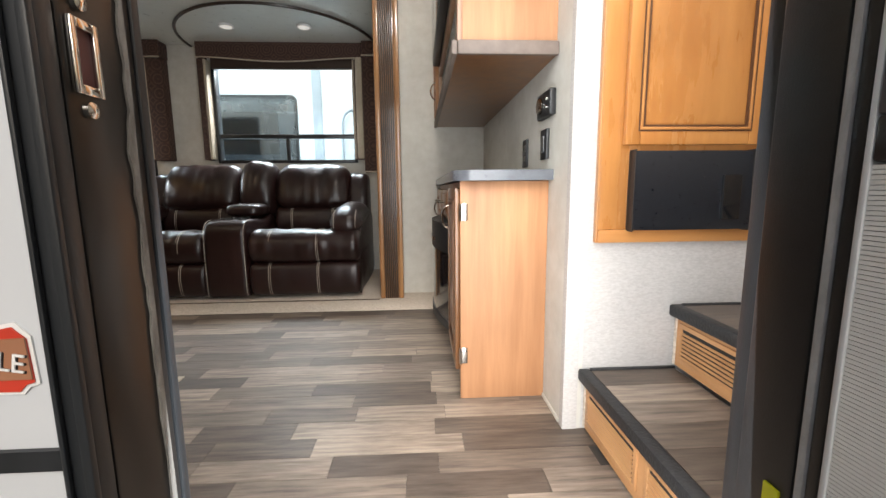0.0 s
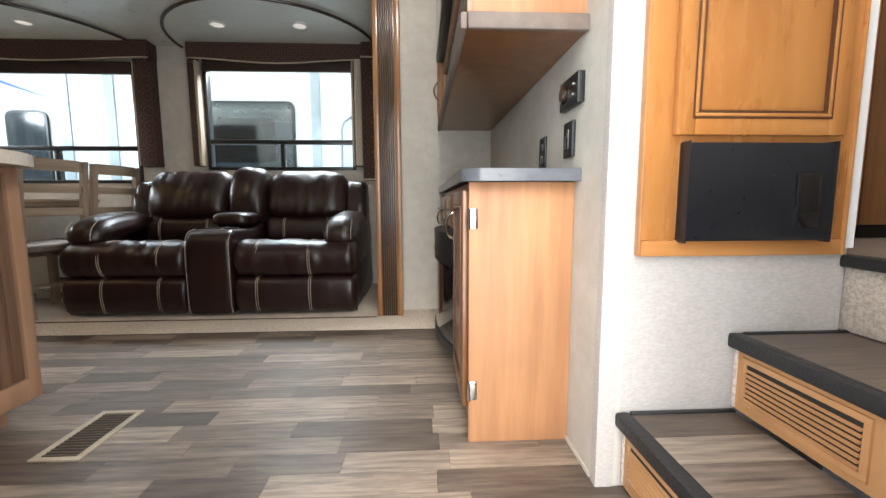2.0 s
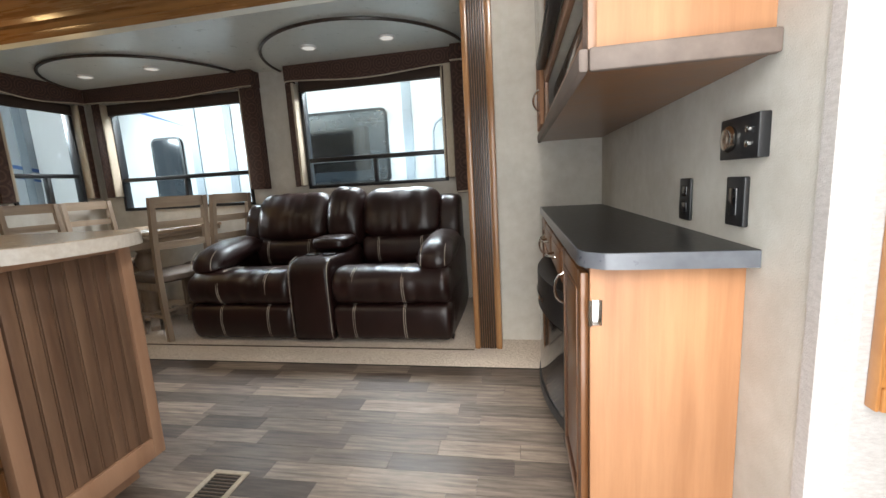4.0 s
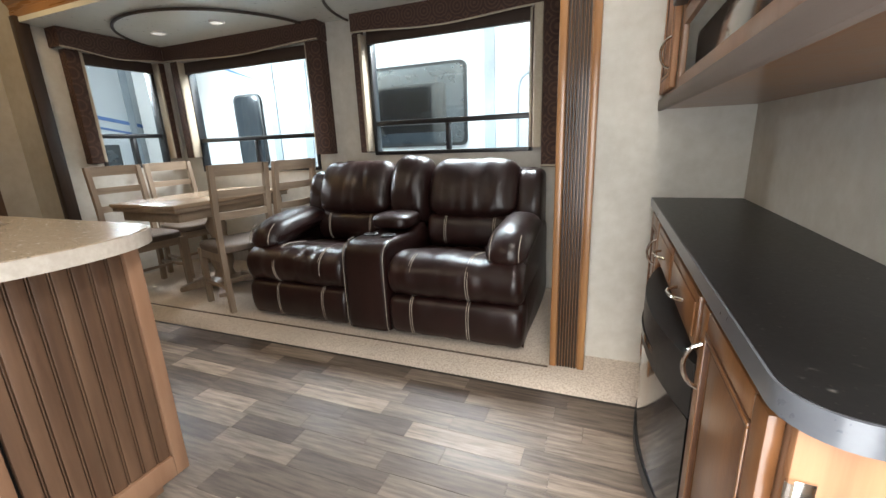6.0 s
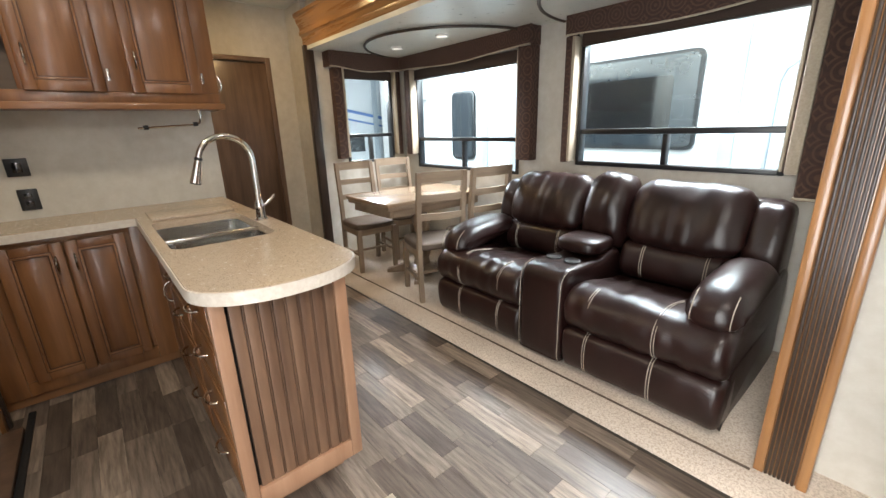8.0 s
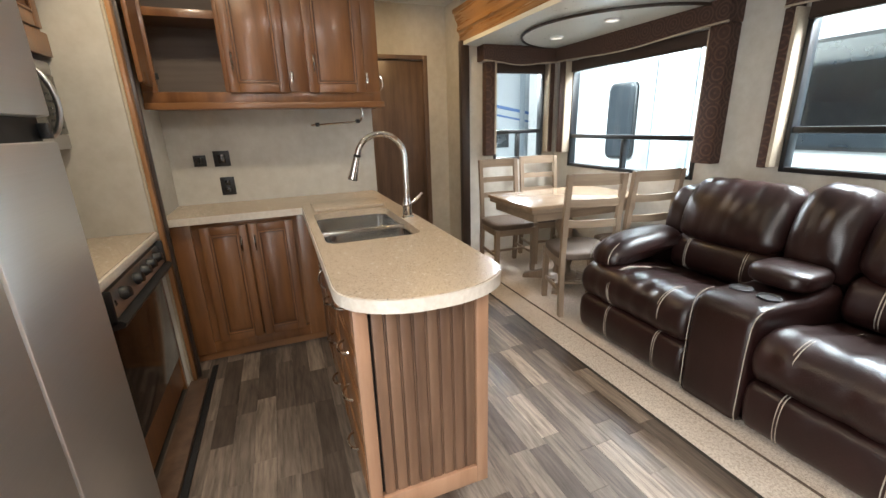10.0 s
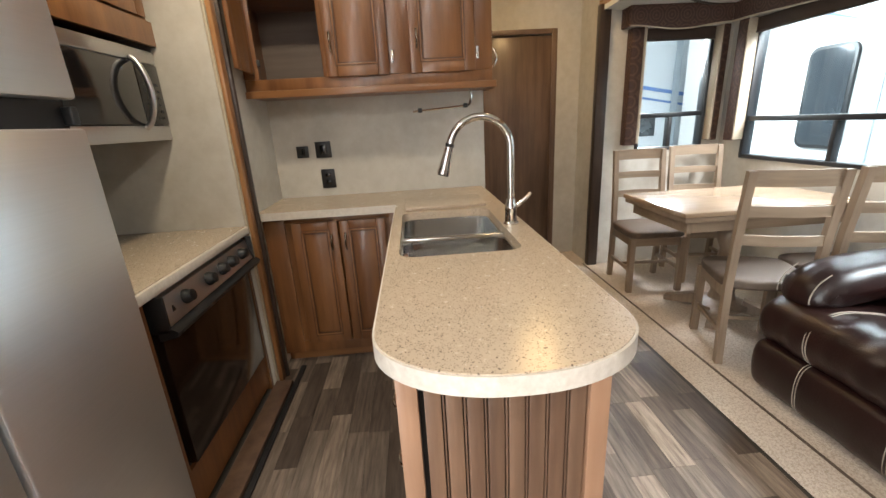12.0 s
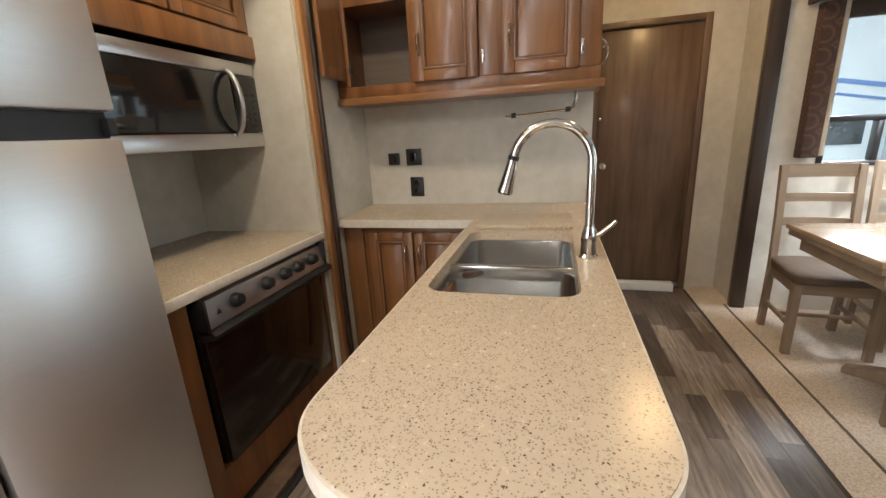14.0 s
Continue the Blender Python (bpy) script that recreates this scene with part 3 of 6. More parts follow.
# ---- trim round the slide-out ----
def pilaster(x0, x1, y, z1, label):
    """Tall trim board with gold edges and dark flutes."""
    t = thing("pilaster", label, "trim", ((x0 + x1) / 2, y, 0.03))
    t["kind"] = "structure"
    part("board", boxes((x0, x1, y + 0.012, y + 0.085, 0.03, z1), bev=0.004), TRIMWOOD, t)
    w = x1 - x0
    part("edge_bead", boxes((x0, x0 + 0.2 * w, y - 0.004, y + 0.0115, 0.03, z1), bev=0.005), TRIMWOOD, t)
    part("edge_bead", boxes((x1 - 0.2 * w, x1, y - 0.004, y + 0.0115, 0.03, z1), bev=0.005), TRIMWOOD, t)
    n = 7
    for k in range(n):
        a = x0 + w * (0.215 + 0.57 * k / n)
        part("flute", boxes((a, a + 0.57 * w / n - 0.003, y + 0.001, y + 0.0118, 0.03, z1), bev=0.003), DARKTRIM, t, "dark reeded strip")
    return t


pilaster(-0.166, -0.006, 3.375, 2.08, "gold-edged wooden pilaster with dark reeded centre")
structure("slide_jamb_left", boxes((-3.912, -3.85, 3.375, 3.459, 0.03, 2.08), bev=0.005), DARKTRIM, "dark wooden trim at the slide-out edge", "trim", 30)
crown = [(3.449, 2.335), (3.33, 2.335), (3.33, 2.31), (3.345, 2.30), (3.355, 2.26), (3.375, 2.23), (3.38, 2.20), (3.372, 2.195), (3.372, 2.165), (3.39, 2.15), (3.40, 2.12), (3.395, 2.115), (3.395, 2.085), (3.405, 2.06), (3.449, 2.06)]
structure("crown_moulding", prism(bmesh.new(), crown, "x", -3.93, -0.17), CROWN, "golden-brown carved crown moulding over the slide-out", "moulding", 25)
structure("crown_moulding_end", prism(bmesh.new(), [(y + 0.004, z) for y, z in crown], "x", -0.169, 0.01), CROWN, "golden-brown crown moulding end block", "moulding", 25)
structure("wall_base_trim", boxes((0.567, 0.5725, 1.84, 2.03, 0.0, 0.012), (0.248, 0.572, 3.517, 3.5245, 0.03, 0.04)), WALLPAPER, "thin pale base trim", "trim")


def oval_panel(cx, cy, rx, ry, label):
    """Half-oval ceiling panel with a dark bead round its edge."""
    t = thing("ceiling_panel", label, "ceiling panel", (cx, cy, SC - 0.012))
    t["kind"] = "structure"
    arc = [(cx + rx * math.cos(a), cy - ry * math.sin(a)) for a in [math.pi * k / 40 for k in range(41)]]
    part("panel", prism(bmesh.new(), arc, "z", SC - 0.012, SC - 0.001), CEILING, t)
    bm = bmesh.new()
    tube(bm, [(x, y, SC - 0.014) for x, y in arc], 0.011, 8)
    part("dark_bead", bm, DARKTRIM, t, "dark wooden bead")


oval_panel(-1.04, 4.445, 0.80, 0.86, "half-oval ceiling panel over the sofa, dark edged")
oval_panel(-2.98, 4.445, 0.80, 0.84, "half-oval ceiling panel over the table, dark edged")


def puck(x, y, z, r=0.055, lens=None, group="slide-out ceiling lights", label="small round recessed ceiling light with white rim"):
    t = thing("ceiling_light", label, "ceiling light", (x, y, z), group)
    bm = bmesh.new()
    lathe(bm, [(r * 0.78, -0.001), (r * 0.8, -0.012), (r * 0.9, -0.015), (r, -0.008), (r, 0.0)], (x, y, z), 28)
    part("rim", bm, WHITE, t)
    bm = bmesh.new()
    lathe(bm, [(0.004, -0.013), (r * 0.5, -0.0125), (r * 0.77, -0.0105), (r * 0.78, -0.002)], (x, y, z), 28)
    part("lens", bm, lens or LENS_OFF, t, "frosted lens")


for x, y in ((-1.333, 3.985), (-0.75, 3.98), (-3.289, 4.00), (-2.67, 4.005)):
    puck(x, y, SC - 0.012)
# Only the first puck is known; the other three are unseen, added to brighten.
for x, y, power, tone in ((-3.40, 2.82, 2.5, (1, 0.66, 0.30)), (-1.95, 1.42, 3.6, (1, 0.86, 0.64)), (0.15, 2.6, 6, (1, 0.95, 0.88)), (1.0, 1.42, 11, (1, 0.985, 0.955))):
    puck(x, y, WALL_Z, 0.075, LENS_WARM, "main ceiling lights", "round warm-lit ceiling light; hall one known, others added as fill")
    lamp("ceiling_and_fill_lamp", "AREA", look((x, y, WALL_Z - 0.03), (x, y, 0)), power, tone, (0.18, 0.18))


# ---- fabric window surrounds ----
def cloth_run(bm, p0, p1, z_top, low, drop, depth):
    """A stiff fabric pelmet from p0 to p1 with a gently waved lower edge."""
    a, b = Vector((*p0, 0)), Vector((*p1, 0))
    d = (b - a)
    nrm = Vector((-d.y, d.x, 0)).normalized() * depth
    n = 32
    rows = []
    for i in range(n + 1):
        u = i / n
        zb = low + drop * (0.5 - 0.5 * math.cos(u * math.tau)) * -1
        p = a + d * u
        rows.append([bm.verts.new((p.x, p.y, z_top)), bm.verts.new((p.x, p.y, zb)), bm.verts.new((p.x + nrm.x, p.y + nrm.y, zb)), bm.verts.new((p.x + nrm.x, p.y + nrm.y, z_top))])
    for u, v in zip(rows, rows[1:]):
        for k in range(4):
            bm.faces.new((u[k], v[k], v[(k + 1) % 4], u[(k + 1) % 4]))
    bm.faces.new(rows[0])
    bm.faces.new(rows[-1][::-1])
    return [(a + d * (i / n)) + Vector((0, 0, low - drop * (0.5 - 0.5 * math.cos(i / n * math.tau)))) for i in range(n + 1)]


def pelmet(label, runs, legs, legs2=()):
    t = thing("window_pelmet", label, "pelmet", (*runs[0][0], 1.85))
    for p0, p1, ret in runs:
        bm = bmesh.new()
        edge = cloth_run(bm, p0, p1, SC - 0.002, 1.905, 0.033, 0.03)
        part("valance", bm, DAMASK, t)
        bm = bmesh.new()
        tube(bm, edge, 0.0055, 6)
        part("piping", bm, PIPING, t, "pale corded piping")
        for r in ret:
            part("valance_return", boxes((*r, 1.905, SC - 0.002), bev=0.004), DAMASK, t)
    for x0, x1, y0, y1, z0, z1 in legs:
        part("side_panel", boxes((x0, x1, y0, y1, z0, z1), bev=0.006), DAMASK, t)
    for x0, x1, y0, y1, z0, z1 in legs2:
        part("side_edge", boxes((x0, x1, y0, y1, z0, z1), bev=0.004), PIPING, t, "pale edge band")


pelmet("brown damask pelmet with piped edge above the sofa window", [((-1.75, 4.33), (-0.37, 4.33), [(-1.75, -1.72, 4.36, 4.459), (-0.40, -0.37, 4.36, 4.459)])],
       [(-1.765, -1.715, 4.36, 4.459, 1.055, 1.903), (-0.44, -0.375, 4.36, 4.459, 1.055, 1.903)], [(-1.714, -1.692, 4.36, 4.458, 1.06, 1.90), (-0.455, -0.441, 4.355, 4.458, 1.06, 1.90)])
pelmet("brown damask pelmet wrapping the dining corner windows", [((-3.74, 4.33), (-2.05, 4.33), [(-2.08, -2.05, 4.36, 4.459)]), ((-3.74, 3.55), (-3.74, 4.329), [(-3.879, -3.77, 3.55, 3.58)])],
       [(-2.19, -2.055, 4.36, 4.459, 1.052, 1.903), (-3.71, -3.625, 4.36, 4.459, 1.055, 1.903), (-3.879, -3.80, 4.325, 4.375, 1.055, 1.903), (-3.879, -3.80, 3.605, 3.70, 1.05, 1.903)],
       [(-3.624, -3.612, 4.365, 4.458, 1.06, 1.90), (-3.878, -3.805, 4.309, 4.3245, 1.06, 1.90), (-3.878, -3.805, 3.7005, 3.725, 1.06, 1.90), (-2.203, -2.191, 4.365, 4.458, 1.06, 1.90)])
sp = thing("wall_drape", "brown damask side drape with piped bands by the sofa window", "drape", (-0.28, 4.30, 0.93))
part("cloth", boxes((-0.362, -0.20, 4.275, 4.325, 0.93, SC - 0.002), bev=0.012), DAMASK, sp)
part("piped_band", boxes((-0.364, -0.198, 4.266, 4.275, 0.935, 0.948), bev=0.002), PIPING, sp)
part("piped_band", boxes((-0.364, -0.198, 4.266, 4.275, 1.905, 1.917), bev=0.002), PIPING, sp)
part("edge_band", boxes((-0.42, -0.3625, 4.28, 4.32, 1.055, 1.90), bev=0.012), PIPING, sp, "cream edge band")


# ---- sofa ----
def loft(bm, prof, x0, x1, r, n=22, wrinkle=0.0, seed=0.0):
    """A padded shape: the closed (y, z) outline swept from x0 to x1, with its ends rounded over r."""
    m = len(prof)
    pts = [Vector((0, *p)) for p in prof]
    nor = []
    for i in range(m):
        d = pts[(i + 1) % m] - pts[i - 1]
        nor.append(Vector((0, d.z, -d.y)).normalized())
    area = sum(pts[i].y * pts[(i + 1) % m].z - pts[(i + 1) % m].y * pts[i].z for i in range(m))
    sg = 1 if area > 0 else -1
    xs = [0, 0.12 * r, 0.35 * r, 0.65 * r, r] + [r + (x1 - x0 - 2 * r) * k / n for k in range(1, n)] + [(x1 - x0) - q * r for q in (1, 0.65, 0.35, 0.12, 0)]
    rings = []
    for x in xs:
        e = min(x, x1 - x0 - x)
        off = r * (1 - math.sqrt(max(0, 1 - (1 - min(e / r, 1)) ** 2)))
        ring = []
        for i in range(m):
            p = pts[i] - sg * nor[i] * off
            if wrinkle:
                p = p + sg * nor[i] * wrinkle * (noise.noise(Vector((x * 16 + seed, p.y * 4, p.z * 4))) + 0.5 * noise.noise(Vector((x * 7 + seed, p.y * 10, p.z * 10))))
            ring.append(bm.verts.new((x0 + x, p.y, p.z)))
        rings.append(ring)
    for u, v in zip(rings, rings[1:]):
        for k in range(m):
            bm.faces.new((u[k], u[(k + 1) % m], v[(k + 1) % m], v[k]))
    bm.faces.new(rings[0][::-1])
    bm.faces.new(rings[-1])


def smooth_loop(pts, n=6):
    """Catmull-Rom through a closed outline."""
    out, m = [], len(pts)
    for i in range(m):
        p0, p1, p2, p3 = (Vector((*pts[(i + k) % m], 0)) for k in (-1, 0, 1, 2))
        for s in range(n):
            t = s / n
            q = 0.5 * (2 * p1 + (p2 - p0) * t + (2 * p0 - 5 * p1 + 4 * p2 - p3) * t * t + (3 * p1 - p0 - 3 * p2 + p3) * t ** 3)
            out.append((q.x, q.y))
    return out


def seam(parent, prof, x, i0, i1, off=0.003):
    """Twin rows of pale stitching along part of an outline."""
    for dx in (-0.006, 0.006):
        bm = bmesh.new()
        tube(bm, [(x + dx, y, z) for y, z in prof[i0:i1]], 0.0022, 5)
        part("stitching", bm, STITCH, parent, "pale double stitching")


sofa = thing("reclining_loveseat", "dark brown leather reclining loveseat with centre console", "sofa", (-1.215, 3.9, 0.03))
part("base", boxes((-2.06, -0.36, 3.60, 4.36, 0.032, 0.36), bev=0.02), LEATHER, sofa)
SEATP = smooth_loop([(4.02, 0.30), (3.60, 0.30), (3.47, 0.285), (3.425, 0.32), (3.405, 0.385), (3.42, 0.45), (3.475, 0.495), (3.56, 0.51), (3.70, 0.49), (3.86, 0.455), (4.0, 0.43)])
FOOTP = smooth_loop([(3.60, 0.055), (3.47, 0.05), (3.43, 0.075), (3.412, 0.14), (3.412, 0.215), (3.43, 0.265), (3.48, 0.285), (3.60, 0.285)])
LUMB = smooth_loop([(4.06, 0.43), (4.01, 0.44), (3.975, 0.49), (3.975, 0.56), (4.00, 0.625), (4.06, 0.65), (4.20, 0.65), (4.20, 0.43)])
BACK = smooth_loop([(4.10, 0.63), (4.03, 0.635), (3.99, 0.68), (3.995, 0.76), (4.03, 0.86), (4.09, 0.95), (4.16, 0.995), (4.24, 0.99), (4.29, 0.93), (4.29, 0.70), (4.24, 0.63)])
for a, b, sd in ((-2.125, -1.365, 0.0), (-1.075, -0.31, 7.0)):
    bm = bmesh.new()
    loft(bm, SEATP, a, b, 0.05, 56, 0.010, sd)
    seat = part("seat", bm, LEATHER, sofa, "", 60)
    bm = bmesh.new()
    loft(bm, FOOTP, a - 0.0, b + 0.0, 0.04, 24, 0.004, sd + 3)
    foot = part("footrest", bm, LEATHER, sofa, "", 60)
    bm = bmesh.new()
    b0, b9 = (a + 0.16, b) if a < -1.5 else (a, b - 0.165)
    loft(bm, LUMB, b0 + 0.01, b9 - 0.01, 0.035, 24, 0.004, sd + 5)
    lum = part("lumbar_cushion", bm, LEATHER, sofa, "", 60)
    bm = bmesh.new()
    loft(bm, BACK, b0 - 0.005, b9 + 0.005, 0.115, 56, 0.010, sd + 9)
    part("back_cushion", bm, LEATHER, sofa, "", 60)
    for x in ((-1.875, -1.53) if a < -1.5 else (-0.93, -0.60)):
        seam(seat, SEATP, x, 14, 57)
        seam(foot, FOOTP, x, 8, 36)
        seam(lum, LUMB, x + (0.03 if a < -1.5 else 0.0), 3, 27)
# arms: outer panel and padded roll
ARMP = smooth_loop([(3.515, 0.475), (3.475, 0.50), (3.47, 0.55), (3.505, 0.61), (3.60, 0.66), (3.78, 0.685), (3.98, 0.685), (4.07, 0.64), (4.06, 0.56), (3.86, 0.51), (3.68, 0.48), (3.58, 0.465)])
for a, b, o0, o1 in ((-2.145, -1.905, -2.125, -2.06), (-0.535, -0.295, -0.375, -0.312)):
    bm = bmesh.new()
    loft(bm, ARMP, a, b, 0.10, 14, 0.006, a)
    arm = part("arm_pad", bm, LEATHER, sofa, "", 60)
    bm = bmesh.new()
    prof = smooth_loop([(3.53, 0.05), (3.50, 0.10), (3.50, 0.30), (3.52, 0.46), (3.60, 0.53), (4.00, 0.58), (4.28, 0.58), (4.32, 0.30), (4.30, 0.05)])
    loft(bm, prof, o0, o1, 0.03, 8, 0.003)
    part("arm_panel", bm, LEATHER, sofa, "", 60)
    for xx in (a + 0.045, b - 0.045):
        bm = bmesh.new()
        tube(bm, [(xx, y - 0.001, z + 0.003) for y, z in ARMP[8:22]], 0.0025, 5)
        part("stitching", bm, STITCH, arm, "pale stitching")
    # wing beside the back cushion
    bm = bmesh.new()
    w0, w1 = (a + 0.03, a + 0.20) if a < -1 else (b - 0.20, b - 0.03)
    wing = smooth_loop([(4.10, 0.55), (4.07, 0.66), (4.10, 0.80), (4.16, 0.90), (4.24, 0.925), (4.33, 0.90), (4.36, 0.70), (4.34, 0.50), (4.2, 0.48)])
    loft(bm, wing, w0, w1, 0.05, 8, 0.006, b)
    part("wing", bm, LEATHER, sofa, "", 60)
# console between the seats
CONS = smooth_loop([(4.05, 0.05), (3.50, 0.05), (3.425, 0.07), (3.415, 0.20), (3.415, 0.42), (3.43, 0.53), (3.49, 0.575), (3.62, 0.58), (3.80, 0.57), (4.05, 0.56)])
bm = bmesh.new()
loft(bm, CONS, -1.362, -1.078, 0.035, 16, 0.003)
cons = part("console", bm, LEATHER, sofa, "", 60)
bm = bmesh.new()
cushion(bm, (-1.22, 3.86, 0.635), (0.137, 0.14, 0.05), 3.5, 12, 0.01, 3.0)
part("armrest_lid", bm, LEATHER, cons, "", 60)
for dx in (-0.06, 0.06):
    bm = bmesh.new()
    lathe(bm, [(0.040, 0.0), (0.047, 0.006), (0.047, 0.010), (0.041, 0.011), (0.036, 0.004), (0.004, 0.003)], (-1.22 + dx, 3.63, 0.577), 22)
    part("cup_holder", bm, BLACK, cons, "black plastic cup holder")
bm = bmesh.new()
loft(bm, smooth_loop([(4.08, 0.56), (4.02, 0.60), (3.99, 0.70), (4.005, 0.82), (4.05, 0.94), (4.12, 1.015), (4.22, 1.02), (4.29, 0.95), (4.30, 0.62), (4.2, 0.56)]), -1.362, -1.078, 0.085, 16, 0.012, 21.0)
part("centre_back", bm, LEATHER, sofa, "", 60)
for xx in (-1.352, -1.088):
    bm = bmesh.new()
    tube(bm, [(xx, y - 0.002, z) for y, z in CONS[8:40]], 0.0024, 5)
    part("stitching", bm, STITCH, cons, "pale stitching")
part("back_shell", boxes((-2.06, -0.37, 4.24, 4.35, 0.06, 0.93), bev=0.03), LEATHER, sofa)


# ---- dining set ----
def dining_chair():
    """Ladder-back chair at the origin, its front towards +x."""
    c = thing("dining_chair", "grey oak ladder-back dining chair with taupe padded seat", "chair", (0, 0, 0), "chairs round the dining table")
    for y in (-0.17, 0.17):
        bm = bmesh.new()
        rows = [(-0.20, 0.0), (-0.185, 0.22), (-0.18, 0.44), (-0.195, 0.70), (-0.235, 1.02)]
        prism(bm, [(x, z) for x, z in rows] + [(x + 0.038, z) for x, z in rows[::-1]], "y", y - 0.016, y + 0.016)
        part("back_post", bm, OAK, c)
        bm = bmesh.new()
        prism(bm, [(0.165, 0.42), (0.175, 0.0), (0.205, 0.0), (0.21, 0.42)], "y", y - 0.018, y + 0.018)
        part("leg", bm, OAK, c)
        part("side_rail", boxes((-0.145, 0.165, y - 0.01, y + 0.01, 0.36, 0.42), bev=0.003), OAK, c)
        part("stretcher", boxes((-0.15, 0.17, y - 0.008, y + 0.008, 0.16, 0.185), bev=0.003), OAK, c)
    part("front_rail", boxes((0.175, 0.195, -0.152, 0.152, 0.36, 0.42), bev=0.003), OAK_H, c)
    part("cross_stretcher", boxes((0.01, 0.03, -0.162, 0.162, 0.162, 0.183), bev=0.003), OAK_H, c)
    bm = bmesh.new()
    cushion(bm, (0.015, 0, 0.447), (0.205, 0.195, 0.034), 5, 12, 0.004)
    part("seat", bm, SEAT, c, "taupe padded seat", 60)
    for z, h in ((0.985, 0.075), (0.83, 0.05), (0.685, 0.05)):
        bm = bmesh.new()
        n, top, bot = 10, [], []
        for i in range(n + 1):
            y = -0.155 + 0.31 * i / n
            bow = -0.022 * (1 - (2 * i / n - 1) ** 2)
            x = -0.178 - 0.057 * (z - 0.44) / 0.58 * 1.0 + bow + 0.012
            top.append((x, y))
            bot.append((x + 0.016, y))
        prism(bm, top + bot[::-1], "z", z - h / 2, z + h / 2)
        part("slat", bm, OAK_H, c)
    return c


chair = dining_chair()
CHAIR_SIZE = Matrix.Diagonal((1.0, 1.05, 0.978, 1.0))
chair.matrix_basis = pose(-3.41, 3.62, 0.03, 0, 0, -5) @ CHAIR_SIZE
copy_thing(chair, pose(-3.49, 4.107, 0.03, 0, 0, -10))
copy_thing(chair, pose(-2.417, 3.64, 0.03, 0, 0, 162))
copy_thing(chair, pose(-2.378, 4.08, 0.03, 0, 0, 172))

table = thing("dining_table", "grey oak pedestal dining table with pale top", "table", (-2.86, 3.85, 0.03))
part("tabletop", boxes((-3.18, -2.525, 3.30, 4.35, 0.757, 0.784), bev=0.006), TABLETOP, table)
part("leaf_edge", boxes((-3.17, -2.535, 3.31, 4.34, 0.728, 0.7565), bev=0.005), OAK_H, table)
for s in ((-3.13, -2.575, 3.35, 3.375, 0.66, 0.7275), (-3.13, -2.575, 4.28, 4.305, 0.66, 0.7275), (-3.13, -3.105, 3.3755, 4.2795, 0.66, 0.7275), (-2.60, -2.575, 3.3755, 4.2795, 0.66, 0.7275)):
    part("apron", boxes(s, bev=0.003), OAK_H, table)
bm = bmesh.new()
lathe(bm, [(0.15, 0.0), (0.15, 0.02), (0.08, 0.05), (0.065, 0.10), (0.085, 0.16), (0.09, 0.24), (0.06, 0.32), (0.05, 0.38), (0.072, 0.44), (0.078, 0.48), (0.05, 0.53), (0.085, 0.58), (0.11, 0.62), (0.11, 0.655)], (-2.86, 3.85, 0.07), 24)
part("pedestal", bm, OAK, table)
for a in range(4):
    bm = bmesh.new()
    prism(bm, [(0.10, 0.02), (0.30, 0.0), (0.33, 0.0), (0.33, 0.03), (0.12, 0.10)], "y", -0.03, 0.03)
    bmesh.ops.transform(bm, matrix=pose(-2.86, 3.85, 0.031, 0, 0, 45 + 90 * a), verts=bm.verts)
    part("foot", bm, OAK, table)


# ---- hutch ----
hutch = thing("hutch_base_cabinet", "pale cherry wood base cabinet with drawers and doors", "cabinet", (0.41, 2.77, 0))
part("end_panel", boxes((0.258, 0.572, 2.02, 2.036, 0.0, 0.808), bev=0.002), HUTCH_END, hutch)
part("carcass", boxes((0.285, 0.572, 2.037, 3.524, 0.06, 0.807)), CABINET, hutch)
FACE = [(0.262, 0.284, 2.037, 2.07, 0.06, 0.807), (0.262, 0.284, 3.49, 3.524, 0.06, 0.807), (0.262, 0.284, 2.07, 3.49, 0.785, 0.807), (0.262, 0.284, 2.07, 3.49, 0.06, 0.10), (0.262, 0.284, 2.43, 2.47, 0.10, 0.785), (0.262, 0.284, 3.21, 3.25, 0.10, 0.785), (0.262, 0.284, 2.47, 3.21, 0.625, 0.65)]
for s in FACE:
    part("face_frame", boxes(s, bev=0.002), STILE, hutch)
part("toe_kick", boxes((0.30, 0.57, 2.04, 3.2, 0.0, 0.0595)), DARKTRIM, hutch)
HM = lambda y, z: pose(0.2615, y, z, 0, 0, -90)
panel_door(hutch, HM(2.425, 0.10), 0.37, 0.685, CABINET, handle=(0.035, 0.56), stile=0.05)
panel_door(hutch, HM(3.505, 0.10), 0.26, 0.685, CABINET, handle=(0.225, 0.56), stile=0.05)
drawer(hutch, HM(2.84, 0.655), 0.37, 0.125, CABINET)
drawer(hutch, HM(3.215, 0.655), 0.365, 0.125, CABINET)
for z in (0.17, 0.70):
    bm = boxes((0.262, 0.284, 2.0165, 2.0197, z - 0.03, z + 0.03), bev=0.001)
    tube(bm, [(0.258, 2.0155, z - 0.03), (0.258, 2.0155, z + 0.03)], 0.005)
    part("hinge", bm, CHROME, hutch, "nickel hinge")

